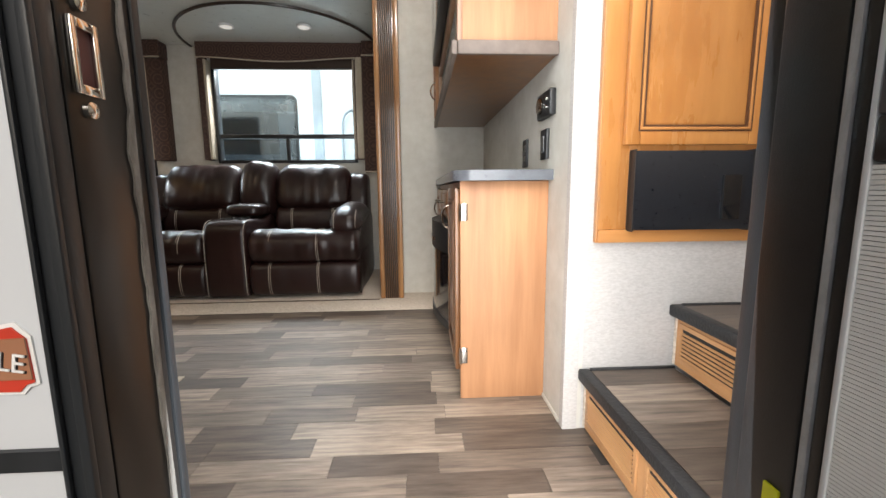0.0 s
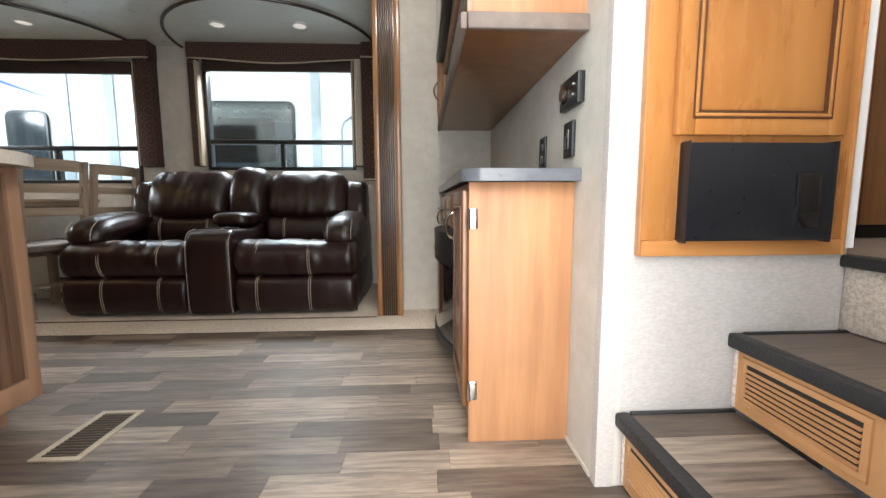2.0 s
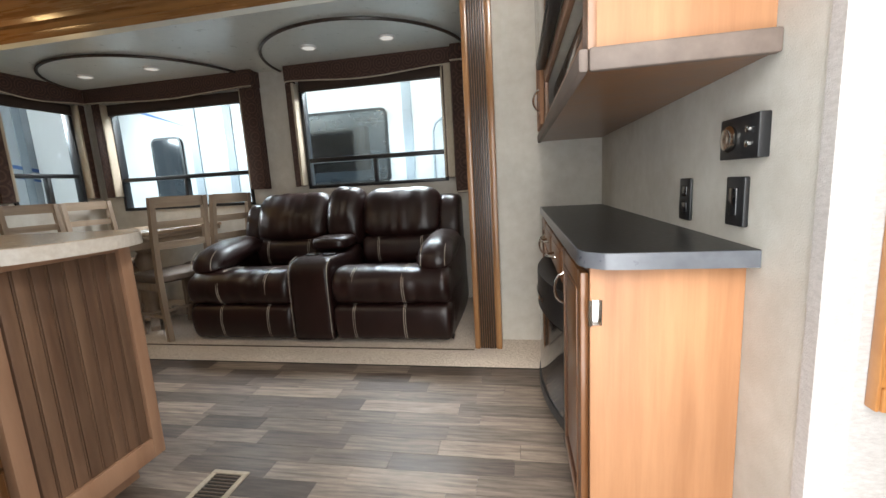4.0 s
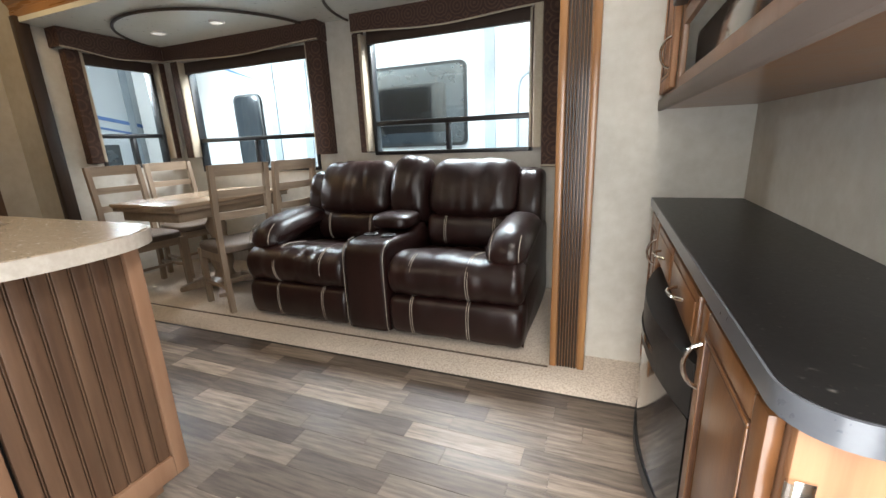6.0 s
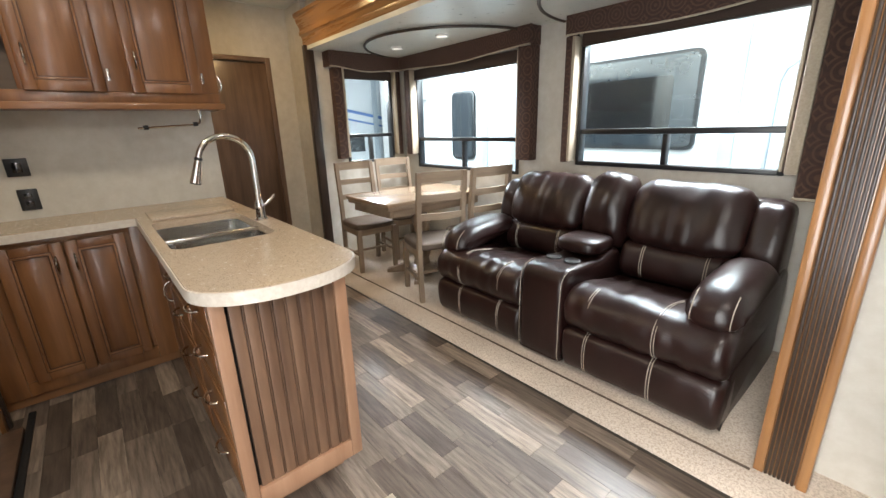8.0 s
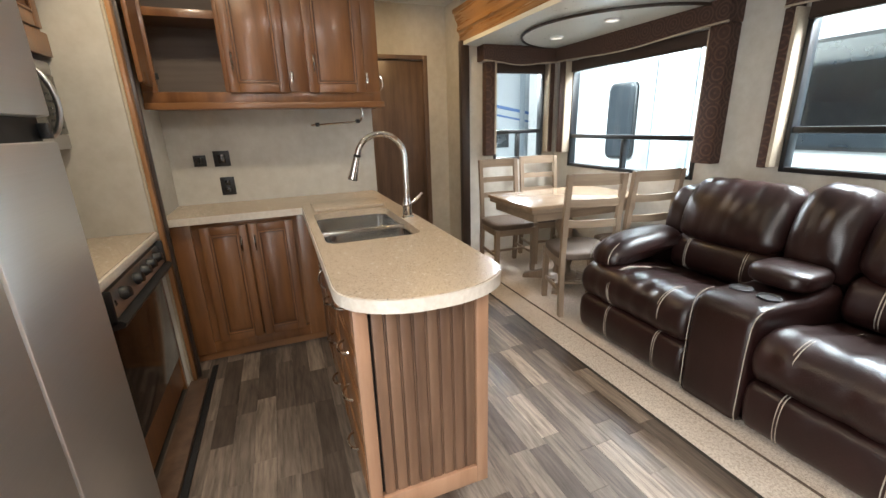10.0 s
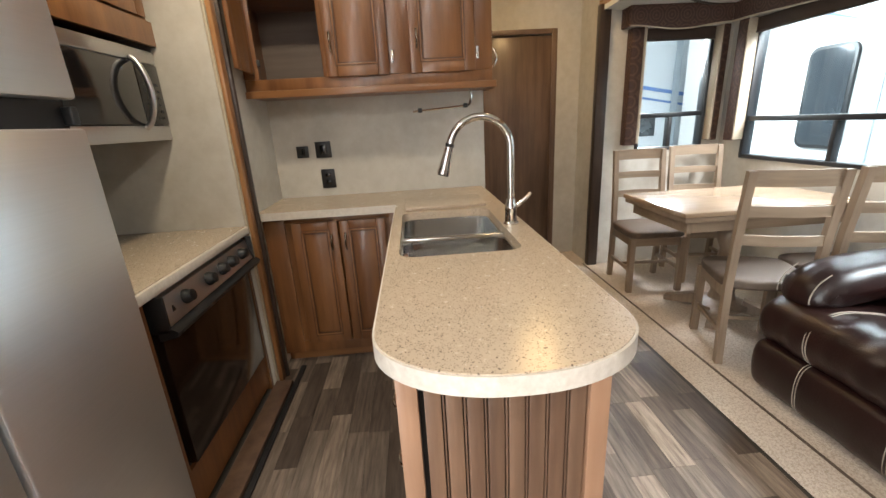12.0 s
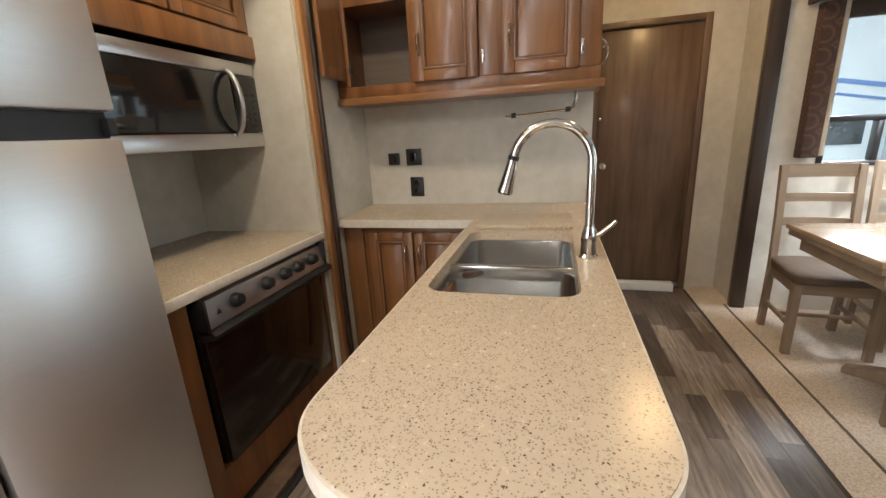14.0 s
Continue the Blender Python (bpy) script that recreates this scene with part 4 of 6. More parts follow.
fire = thing("electric_fireplace", "black curved-glass electric fireplace set in the cabinet", "fireplace", (0.26, 2.84, 0.105))
def bow(y0, y1, z0, z1, out, x=0.261, n=16):
    bm = bmesh.new()
    c, h = (y0 + y1) / 2, (y1 - y0) / 2
    front = [(x - out * (1 - ((c + h * (2 * i / n - 1) - c) / h) ** 2) - 0.012, y0 + (y1 - y0) * i / n) for i in range(n + 1)]
    prism(bm, front + [(x, y1), (x, y0)], "z", z0, z1)
    return bm
part("glass_front", bow(2.475, 3.205, 0.15, 0.475, 0.062), GLOSS, fire, "glossy black curved glass")
part("top_grille", bow(2.47, 3.21, 0.48, 0.62, 0.068), BLACK, fire)
part("bottom_trim", bow(2.47, 3.21, 0.105, 0.146, 0.068), BLACK, fire)
part("grille_slot", bow(2.53, 3.15, 0.515, 0.535, 0.074), GLOSS, fire)

bm = bmesh.new()
r = 0.07
poly = [(0.572, 1.976), (0.572, 3.524), (0.236, 3.524)] + [(0.236 + r - r * math.cos(a), 1.976 + r - r * math.sin(a)) for a in [math.pi / 2 * k / 8 for k in range(9)]]
prism(bm, poly, "z", 0.812, 0.8445)
top = thing("hutch_countertop", "dark slate-look laminate countertop with grey edge", "countertop", (0.4, 2.77, 0.808))
part("slab", bm, SLATE, top)
bm = bmesh.new()
edge = [(0.572, 1.9755)] + [(0.236 + r - r * math.sin(a), 1.976 + r - r * math.cos(a)) for a in [math.pi / 2 * k / 8 for k in range(9)]] + [(0.236, 3.523)]
out = [(0.572, 1.971)] + [(0.236 + r - (r + 0.004) * math.sin(a), 1.976 + r - (r + 0.004) * math.cos(a)) for a in [math.pi / 2 * k / 8 for k in range(9)]] + [(0.232, 3.523)]
prism(bm, edge + out[::-1], "z", 0.8085, 0.8435)
part("edge_band", bm, SLATE_EDGE, top, "smooth grey edge band")

upper = thing("hutch_upper_cabinet", "pale cherry wall cabinet with glass-fronted media bay", "cabinet", (0.41, 2.74, 1.19))
UZ, UT = 1.22, 2.2
part("end_panel", boxes((0.262, 0.572, 1.972, 1.988, UZ, UT)), HUTCH_END, upper)
part("bottom_board", boxes((0.245, 0.572, 1.965, 3.524, 1.195, 1.2195)), CABINET, upper, "dark brown underside")
part("light_rail", boxes((0.225, 0.2445, 1.95, 3.524, 1.188, 1.232), (0.2445, 0.572, 1.945, 1.9645, 1.188, 1.232), bev=0.006), TAUPE, upper, "grey-brown moulded bottom rail")
# Back board painted near black for the shade inside the bay.
part("back_board", boxes((0.54, 0.572, 1.989, 3.524, UZ, UT)), VOIDSHADE, upper)
part("top_board", boxes((0.262, 0.572, 1.989, 3.524, UT, UT + 0.02)), CABINET, upper)
for s in ((0.245, 0.2615, 1.965, 2.03, 1.2325, UT), (0.245, 0.2615, 3.14, 3.19, 1.2325, UT), (0.245, 0.2615, 2.03, 3.14, 1.2325, 1.275), (0.245, 0.2615, 2.03, 3.14, 1.43, 1.475), (0.245, 0.2615, 3.19, 3.524, 1.2325, 1.25)):
    part("face_frame", boxes(s, bev=0.002), STILE, upper)
panel_door(upper, pose(0.2445, 3.512, 1.25, 0, 0, -90), 0.31, 0.93, HUTCH_END, handle=(0.26, 0.12), stile=0.05)
tv = thing("media_player_bar", "glossy black media player in the cabinet bay", "media player", (0.3, 2.6, 1.276))
part("body", boxes((0.285, 0.53, 2.06, 3.10, 1.276, 1.40), bev=0.006), BLACK, tv)
part("front_glass", boxes((0.279, 0.2845, 2.07, 3.09, 1.282, 1.394), bev=0.002), GLOSS, tv)
tele = thing("television", "flat black television mounted in the cabinet", "television", (0.25, 2.6, 1.48))
part("bezel", boxes((0.205, 0.2445, 2.04, 3.12, 1.48, 2.10), bev=0.006), BLACK, tele)
part("screen", boxes((0.2025, 0.2055, 2.055, 3.105, 1.50, 2.085), bev=0.001), GLOSS, tele, "glossy black screen")


def wall_plate(name, label, m, w, h, d=0.012, deco="toggle", material=None, category="switch"):
    """Local x-z plate, front towards -y."""
    t = thing(name, label, category, m.translation)
    bm = bmesh.new()
    box(bm, -w / 2, w / 2, -d, -0.0005, -h / 2, h / 2, 0.003, m=m)
    part("plate", bm, material or BLACK, t)
    if deco == "toggle":
        bm = bmesh.new()
        box(bm, -w * 0.22, w * 0.22, -d - 0.005, -d + 0.001, -h * 0.28, h * 0.28, 0.002, m=m)
        part("rocker", bm, GLOSS, t)
    elif deco == "dial":
        bm = bmesh.new()
        lathe(bm, [(0.026, 0.0), (0.028, 0.006), (0.024, 0.011), (0.02, 0.012), (0.004, 0.010)], n=24, m=m @ Matrix.Translation((-w * 0.18, -d, 0)) @ pose(0, 0, 0, 90, 0, 0))
        part("dial", bm, CHROME, t, "silver ringed dial")
        for q in (-0.014, 0.014):
            bm = bmesh.new()
            lathe(bm, [(0.007, 0.0), (0.007, 0.005), (0.003, 0.006)], n=14, m=m @ Matrix.Translation((w * 0.28, -d, q)) @ pose(0, 0, 0, 90, 0, 0))
            part("button", bm, CHROME, t)
    elif deco == "outlet":
        for q in (-0.022, 0.022):
            bm = bmesh.new()
            box(bm, -0.016, 0.016, -d - 0.002, -d + 0.001, q - 0.014, q + 0.014, 0.002, m=m)
            part("socket", bm, GLOSS, t)
    return t


E_ = lambda y, z: pose(0.5725, y, z, 0, 0, -90)
wall_plate("wall_control", "black wall control with silver dial", E_(2.04, 1.066), 0.15, 0.085, 0.022, "dial", category="wall control")
wall_plate("light_switch", "black rocker light switch", E_(2.062, 0.935), 0.075, 0.105)
wall_plate("wall_outlet", "black wall outlet above the hutch counter", E_(2.34, 0.927), 0.075, 0.115, 0.008, "outlet", category="outlet")
for ob in (upper, tv, tele):
    ob.location.z += 0.016

# ---- cabinet by the steps ----
pan = thing("wall_cabinet", "honey-stained hickory wall cabinet with raised-panel door", "cabinet", (0.9, 1.8, 0.615))
for s in ((0.652, 0.735, 1.785, 1.8045, 0.655, 1.95), (1.11, 1.164, 1.785, 1.8045, 0.655, 1.95), (0.735, 1.11, 1.785, 1.8045, 0.885, 0.93), (0.735, 1.11, 1.790, 1.8045, 0.655, 0.885), (0.735, 1.11, 1.785, 1.8045, 1.86, 1.95)):
    part("face_frame", boxes(s, bev=0.002), HICKORY, pan)
part("bottom_rail", boxes((0.652, 1.164, 1.780, 1.8045, 0.615, 0.6545), bev=0.003), HICKORY_H, pan)
part("edge_moulding", boxes((0.645, 0.6515, 1.782, 1.8045, 0.615, 1.95), (1.1645, 1.172, 1.778, 1.797, 0.615, 1.95), bev=0.003), HICKORY_H, pan)
panel_door(pan, pose(0.712, 1.7845, 0.903), 0.415, 0.97, HICKORY, HICKORY_H, stile=0.044)
fuse = thing("breaker_panel", "satin black breaker panel cover set under the cabinet door", "breaker panel", (0.92, 1.79, 0.65))
bm = bmesh.new()
prism(bm, [(1.789, 0.652), (1.752, 0.655), (1.748, 0.665), (1.760, 0.880), (1.765, 0.886), (1.789, 0.886)], "x", 0.742, 1.098)
part("cover", bm, PANELBLACK, fuse)
for x in (0.7385, 1.0985):
    part("cover_rim", boxes((x, x + 0.003, 1.75, 1.789, 0.650, 0.889), bev=0.001), BLACK, fuse)
part("latch_slot", boxes((1.005, 1.058, 1.742, 1.7535, 0.685, 0.815), bev=0.002), GLOSS, fuse, "recessed black latch")

# ---- entry steps ----
SY0, SY1 = 1.09, 1.80


def louvre(parent, x, y0, y1, z0, z1):
    g = part("vent_panel", boxes((x - 0.006, x, y0, y1, z0, z0 + 0.014), (x - 0.006, x, y0, y1, z1 - 0.014, z1), (x - 0.006, x, y0, y0 + 0.014, z0 + 0.014, z1 - 0.014), (x - 0.006, x, y1 - 0.014, y1, z0 + 0.014, z1 - 0.014), bev=0.001), LOUVER, parent, "tan louvred vent")
    # Added near-black sheet stands in for the shade between the slats.
    part("vent_shadow", boxes((x - 0.0025, x - 0.0008, y0 + 0.0145, y1 - 0.0145, z0 + 0.0145, z1 - 0.0145)), VOIDSHADE, g)
    n = 7
    for k in range(n):
        z = z0 + 0.018 + (z1 - z0 - 0.036) * k / n
        bm = bmesh.new()
        prism(bm, [(x - 0.009, z + 0.0012), (x - 0.0085, z - 0.001), (x - 0.0028, z + 0.0018), (x - 0.003, z + 0.0044)], "y", y0 + 0.015, y1 - 0.015)
        part("louvre_slat", bm, LOUVER, g)


def step(x0, x1, z, riser, label):
    t = thing("entry_step", label, "step", (x0, 1.45, 0), "entry steps")
    part("core", boxes((x0 + 0.034, x1 + 0.03, SY0, SY1 - 0.008, z - 0.195 if z > 0.3 else 0.0, z - 0.009)), VOIDSHADE, t)
    part("nosing", boxes((x0, x0 + 0.038, SY0, SY1, z - 0.034, z + 0.004), bev=0.008), RUBBER, t, "black rubber nosing")
    part("wall_trim", boxes((x0 + 0.039, x1 + 0.03, SY1 - 0.014, SY1 - 0.0005, z - 0.008, z + 0.005), bev=0.003), RUBBER, t, "black rubber edge trim")
    part("riser", boxes((x0 + 0.026, x0 + 0.033, SY0, SY1 - 0.012, z - 0.195, z - 0.0345)), riser, t)
    part("riser_edge", boxes((x0 + 0.022, x0 + 0.033, SY1 - 0.0115, SY1 - 0.0005, z - 0.195, z - 0.035), bev=0.003), CARPET, t, "torn carpet edge")
    return t


RIS = LOUVER
s1 = step(0.613, 0.90, 0.205, LOUVER, "lower entry step with plank tread and black nosing")
s2 = step(0.90, 1.19, 0.411, LOUVER, "upper entry step with plank tread and black nosing")
for s, x, z0, z1 in ((s1, 0.639, 0.035, 0.155), (s2, 0.926, 0.235, 0.36)):
    for y0, y1 in ((1.47, 1.77), (1.13, 1.43)):
        louvre(s, x, y0, y1, z0, z1)
s3 = thing("landing", "raised landing with black nosing and carpeted riser", "landing", (1.6, 1.7, 0.2))
part("riser", boxes((1.215, 1.235, SY0, 1.86, 0.4125, 0.58), bev=0.004), CARPET, s3, "nubbly cream carpet riser")
part("nosing", boxes((1.19, 1.235, SY0, 1.86, 0.5805, 0.612), bev=0.007), RUBBER, s3)
part("deck", boxes((1.236, 2.45, SY0, 2.42, 0.3, 0.607)), STEP_PLANK, s3)
structure("wall_hall_right", boxes((2.45, 2.52, 0.97, 2.5, -0.3, WALL_Z), (0.63, 2.45, 2.42, 2.5, -0.3, WALL_Z)), WALLPAPER, "wallpapered wall closing the upper hall", "wall")
hd = thing("hall_wardrobe", "brown wood wardrobe front on the upper landing", "wardrobe", (1.8, 2.3, 0.607))
part("plinth", boxes((1.26, 2.42, 2.31, 2.41, 0.608, 0.66)), VOIDSHADE, hd)
part("front_panel", boxes((1.24, 1.75, 2.27, 2.41, 0.66, 2.3), bev=0.003), HUTCH_END, hd)
part("front_panel", boxes((1.755, 2.42, 2.27, 2.41, 0.66, 2.3), bev=0.003), CABINET, hd)

# ---- entry doorway ----
jam = thing("entry_door_frame", "dark bronze metal entry door frame with worn sealant", "door frame", (0.2, 1.02, -0.1))
jam["kind"] = "structure"
part("jamb", boxes((-0.197, -0.182, 0.966, 1.060, -0.2, DTOP), bev=0.003), JAMB, jam)
part("jamb", boxes((0.560, 0.575, 0.966, 1.060, -0.2, DTOP), bev=0.003), BLACK, jam)
part("head", boxes((-0.182, 0.560, 0.966, 1.060, DTOP - 0.015, DTOP), bev=0.003), JAMB, jam)
part("threshold", boxes((-0.182, 0.560, 0.966, 1.060, -0.05, 0.0), bev=0.004), JAMB, jam)
part("flange", boxes((-0.208, -0.1815, 0.944, 0.9655, -0.2, DTOP + 0.05), bev=0.004), FLANGE, jam)
part("flange", boxes((0.561, 0.60, 0.944, 0.9655, -0.2, DTOP + 0.05), bev=0.004), BLACK, jam)
part("flange_lip", boxes((-0.188, -0.179, 0.936, 0.9435, -0.2, DTOP + 0.02), bev=0.002), FLANGE, jam)
part("flange_lip", boxes((-0.207, -0.202, 0.938, 0.9435, -0.2, DTOP + 0.02), bev=0.002), FLANGE, jam)
part("inner_trim", boxes((-0.202, -0.1795, 1.0605, 1.074, -0.0, DTOP + 0.02), bev=0.003), FLANGE, jam)
part("inner_trim", boxes((0.542, 0.575, 1.0605, 1.092, -0.0, DTOP + 0.02), bev=0.003), BLACK, jam)
part("hinge_stop", boxes((0.531, 0.5595, 0.9812, 1.058, -0.0, DTOP), bev=0.004), BLACK, jam)
bm = bmesh.new()
random.seed(4)
up, lo = [], []
for k in range(140):
    z = -0.05 + 0.0145 * k
    wide = 0.005 + 0.006 * noise.noise(Vector((z * 14, 0, 0))) + 0.004 * noise.noise(Vector((z * 70, 3, 0)))
    mid = 1.042 + 0.003 * noise.noise(Vector((z * 6, 9, 0)))
    up.append((mid - wide, z))
    lo.append((mid + 0.0035, z))
prism(bm, up + lo[::-1], "x", -0.1818, -0.1792)
part("sealant_bead", bm, SEALANT, jam, "worn grey sealant bead")
part("weather_seal", boxes((0.532, 0.5595, 0.970, 0.981, -0.05, DTOP - 0.02), bev=0.004), SEAL, jam, "pale grey foam weather seal")
part("seal_channel", boxes((0.534, 0.5595, 0.9555, 0.9695, -0.1, DTOP), bev=0.003), BLACK, jam)
part("aluminium_edge", boxes((0.536, 0.5595, 0.9495, 0.955, -0.1, DTOP), bev=0.002), ALUMINIUM, jam, "scuffed grey aluminium edge")
part("aluminium_edge", boxes((0.538, 0.5595, 0.9432, 0.949, -0.1, DTOP), bev=0.002), ALUMINIUM, jam, "scuffed grey aluminium edge")
for dy, dz in ((0.0, 0.0), (0.011, 0.012), (0.012, -0.012)):
    bm = bmesh.new()
    lathe(bm, [(0.006, 0), (0.0055, 0.003), (0.002, 0.004)], n=12, m=pose(0.531, 0.986 + dy, 0.985 + dz, 0, -90, 0))
    part("screw", bm, CHROME, jam, "bright screw head")
st = part("strike_plate", boxes((-0.1815, -0.176, 0.973, 0.980, 0.865, 0.93), (-0.1815, -0.176, 0.998, 1.005, 0.865, 0.93), (-0.1815, -0.176, 0.980, 0.998, 0.865, 0.874), (-0.1815, -0.176, 0.980, 0.998, 0.921, 0.93), bev=0.0015), CHROME, jam, "bright metal strike plate")
part("strike_pocket", boxes((-0.1818, -0.18, 0.980, 0.998, 0.874, 0.921)), MAROON, jam, "dark red strike pocket")
for z in (0.853, 0.945):
    bm = bmesh.new()
    lathe(bm, [(0.008, 0), (0.0075, 0.004), (0.003, 0.006)], n=12, m=pose(-0.1818, 0.99, z, 0, 90, 0))
    part("screw", bm, CHROME, st)
part("caution_label", boxes((0.5275, 0.5308, 0.993, 1.013, 0.375, 0.427)), YELLOW, jam, "bright yellow label")
ed = thing("entry_door", "white ribbed entry door leaf standing open with black frame", "door", (0.58, 0.6, -0.1))
LEAF = pose(0.553, 0.9425, 0, 0, 0, -87)
def leaf(*s, bev=0.003):
    bm = bmesh.new()
    box(bm, *s, bev=bev, m=LEAF)
    return bm
part("stile", leaf(0.0, 0.006, -0.035, 0.0, -0.1, 1.9, bev=0.001), SKIN, ed)
part("stile", leaf(0.58, 0.63, -0.035, 0.0, -0.1, 1.9), BLACK, ed)
part("rail", leaf(0.0065, 0.579, -0.035, 0.0, 1.84, 1.9), BLACK, ed)
part("rail", leaf(0.0065, 0.579, -0.035, 0.0, -0.1, -0.03), BLACK, ed)
part("rail", leaf(0.0065, 0.579, -0.035, 0.0, 0.80, 0.84), BLACK, ed)
bm = bmesh.new()
for k in range(184):
    box(bm, 0.0065, 0.5795, -0.033, -0.012, -0.03 + 0.0045 * k, -0.0262 + 0.0045 * k, m=LEAF)
part("ribbed_panel", bm, WHITE, ed, "white fine-ribbed panel")
part("window_gasket", leaf(0.0065, 0.04, -0.036, -0.012, 0.8405, 1.839), ALUMINIUM, ed, "grey window frame")
part("door_window", leaf(0.0405, 0.579, -0.031, -0.014, 0.8405, 1.839), TINT, ed, "dark tinted door window")

sticker = thing("door_sticker", "red and tan sticker with white lettering on the siding", "sticker", (-0.28, 0.9495, 0.63))
def flat(poly, y0, y1):
    bm = bmesh.new()
    prism(bm, poly, "y", y0, y1)
    return bm
part("white_edge", flat([(-0.345, 0.602), (-0.237, 0.6015), (-0.231, 0.608), (-0.2225, 0.611), (-0.2245, 0.655), (-0.237, 0.668), (-0.262, 0.663), (-0.345, 0.664)], 0.9480, 0.9495), WHITE, sticker)
part("red_field", flat([(-0.343, 0.605), (-0.239, 0.6045), (-0.233, 0.611), (-0.2255, 0.613), (-0.2275, 0.653), (-0.239, 0.664), (-0.262, 0.6595), (-0.343, 0.661)], 0.9465, 0.9479), RED, sticker)
part("tan_field", flat([(-0.343, 0.615), (-0.226, 0.6165), (-0.2275, 0.6545), (-0.343, 0.6505)], 0.9450, 0.9464), LABELTAN, sticker)
def letters(text, size, m, parent, material, name="lettering"):
    cu = bpy.data.curves.new(name, "FONT")
    cu.body, cu.size, cu.extrude, cu.align_x = text, size, 0.0005, "RIGHT"
    ob = new("tmp_text", cu)
    me = bpy.data.meshes.new_from_object(ob)
    bpy.data.objects.remove(ob)
    bm = bmesh.new()
    bm.from_mesh(me)
    bmesh.ops.transform(bm, matrix=m, verts=bm.verts)
    part(name, bm, material, parent, "bold capital lettering", 0)
letters("ALE", 0.0245, pose(-0.2288, 0.9444, 0.6222, 90, 10, 0), sticker, BLACK)
letters("ALE", 0.0245, pose(-0.2296, 0.9432, 0.6230, 90, 10, 0), sticker, WHITE)

# ---- floor vent ----
vent = thing("floor_vent", "pale metal floor register set in the planks", "vent", (-0.95, 2.15, 0))
part("rim", boxes((-1.035, -0.89, 1.99, 2.008, 0.0, 0.006), (-1.035, -0.89, 2.262, 2.28, 0.0, 0.006), (-1.035, -1.015, 2.008, 2.262, 0.0, 0.006), (-0.91, -0.89, 2.008, 2.262, 0.0, 0.006), bev=0.002), PIPING, vent)
# Flat near-black sheet paints the shade below the register slats.
part("well", boxes((-1.015, -0.91, 2.008, 2.262, 0.0, 0.0015)), VOIDSHADE, vent)
for k in range(16):
    y = 2.014 + 0.0155 * k
    part("vent_slat", boxes((-1.014, -0.911, y, y + 0.006, 0.0016, 0.005)), SEAT, vent)

# ---- kitchen: island ----
isl = thing("kitchen_island", "brown wood island base with beadboard end panel", "kitchen island", (-1.9, 2.07, 0))
part("carcass", boxes((-1.745, -1.262, 1.888, 2.272, 0.08, 0.868)), CABINET, isl)
part("carcass", boxes((-3.10, -2.445, 1.888, 2.272, 0.08, 0.868)), CABINET, isl)
part("sink_base", boxes((-2.4445, -1.7455, 1.888, 2.272, 0.08, 0.66)), CABINET, isl)
part("toe_kick", boxes((-3.05, -1.30, 1.92, 2.242, 0.0, 0.0795)), STILE, isl)
IX = -1.225
for s in ((IX - 0.036, IX, 1.862, 1.905, 0.08, 0.868), (IX - 0.036, IX, 2.255, 2.298, 0.08, 0.868), (IX - 0.036, IX, 1.9055, 2.2545, 0.08, 0.155), (IX - 0.036, IX, 1.9055, 2.2545, 0.845, 0.868)):
    part("end_frame", boxes(s, bev=0.003), STILE, isl)
nb = 8
for k in range(nb):
    y0, w = 1.912 + 0.344 * k / nb, 0.344 / nb
    part("bead_plank", boxes((IX - 0.034, IX - 0.010, y0 + 0.0045, y0 + w - 0.0045, 0.156, 0.844), bev=0.002), BEAD, isl)
    if k:
        part("bead_rib", boxes((IX - 0.034, IX - 0.011, y0 - 0.0018, y0 + 0.0018, 0.156, 0.844), bev=0.001), BEAD, isl)
part("panel_backing", boxes((IX - 0.0365, IX - 0.026, 1.9055, 2.2545, 0.155, 0.845)), VOIDSHADE, isl)
part("back_panel", boxes((-3.10, -1.262, 2.2725, 2.294, 0.08, 0.868)), STILE, isl)
KM = lambda x, z: pose(x, 1.8875, z)
for x in (-1.262 - 0.42, -1.262 - 0.86):
    for z0, h in ((0.70, 0.145), (0.53, 0.155), (0.32, 0.195), (0.10, 0.205)):
        drawer(isl, KM(x + 0.005, z0), 0.40, h, CABINET)
panel_door(isl, KM(-2.56, 0.10), 0.42, 0.60, CABINET, handle=(0.38, 0.52))
for z in (0.58, 0.80):
    part("slide_end", boxes((-1.272, -1.264, 1.862, 1.8874, z, z + 0.045), bev=0.002), BLACK, isl, "black drawer slide end")

# countertop with a bowed end and a cut-out for the sink
def counter_outline():
    """The bowed end of the island top, with softly rounded corners."""
    y0, y1, xs, bowx, e, n = 1.826, 2.355, -1.30, 0.19, 2 / 2.1, 36
    end = []
    for i in range(n + 1):
        a = math.pi * (i / n - 0.5)
        end.append((xs + bowx * abs(math.cos(a)) ** e, (y0 + y1) / 2 + (y1 - y0) / 2 * math.copysign(abs(math.sin(a)) ** e, a)))
    end[0], end[-1] = (xs, y0), (xs, y1)
    return end
SX0, SX1, SYA, SYB = -2.43, -1.758, 1.864, 2.264
end = counter_outline()
bm = bmesh.new()
ct = thing("kitchen_countertop", "cream speckled solid-surface countertop with rounded end", "countertop", (-2.2, 2.0, 0.872))
CZ0, CZ1 = 0.872, 0.91
prism(bm, [(SX1, 1.826)] + end[:-1] + [(-1.30, 2.355), (SX1, 2.355)], "z", CZ0, CZ1)
part("island_slab", bm, QUARTZ, ct, "", 30)
part("island_slab", boxes((SX0, SX1 - 0.0002, 1.826, SYA, CZ0, CZ1)), QUARTZ, ct)
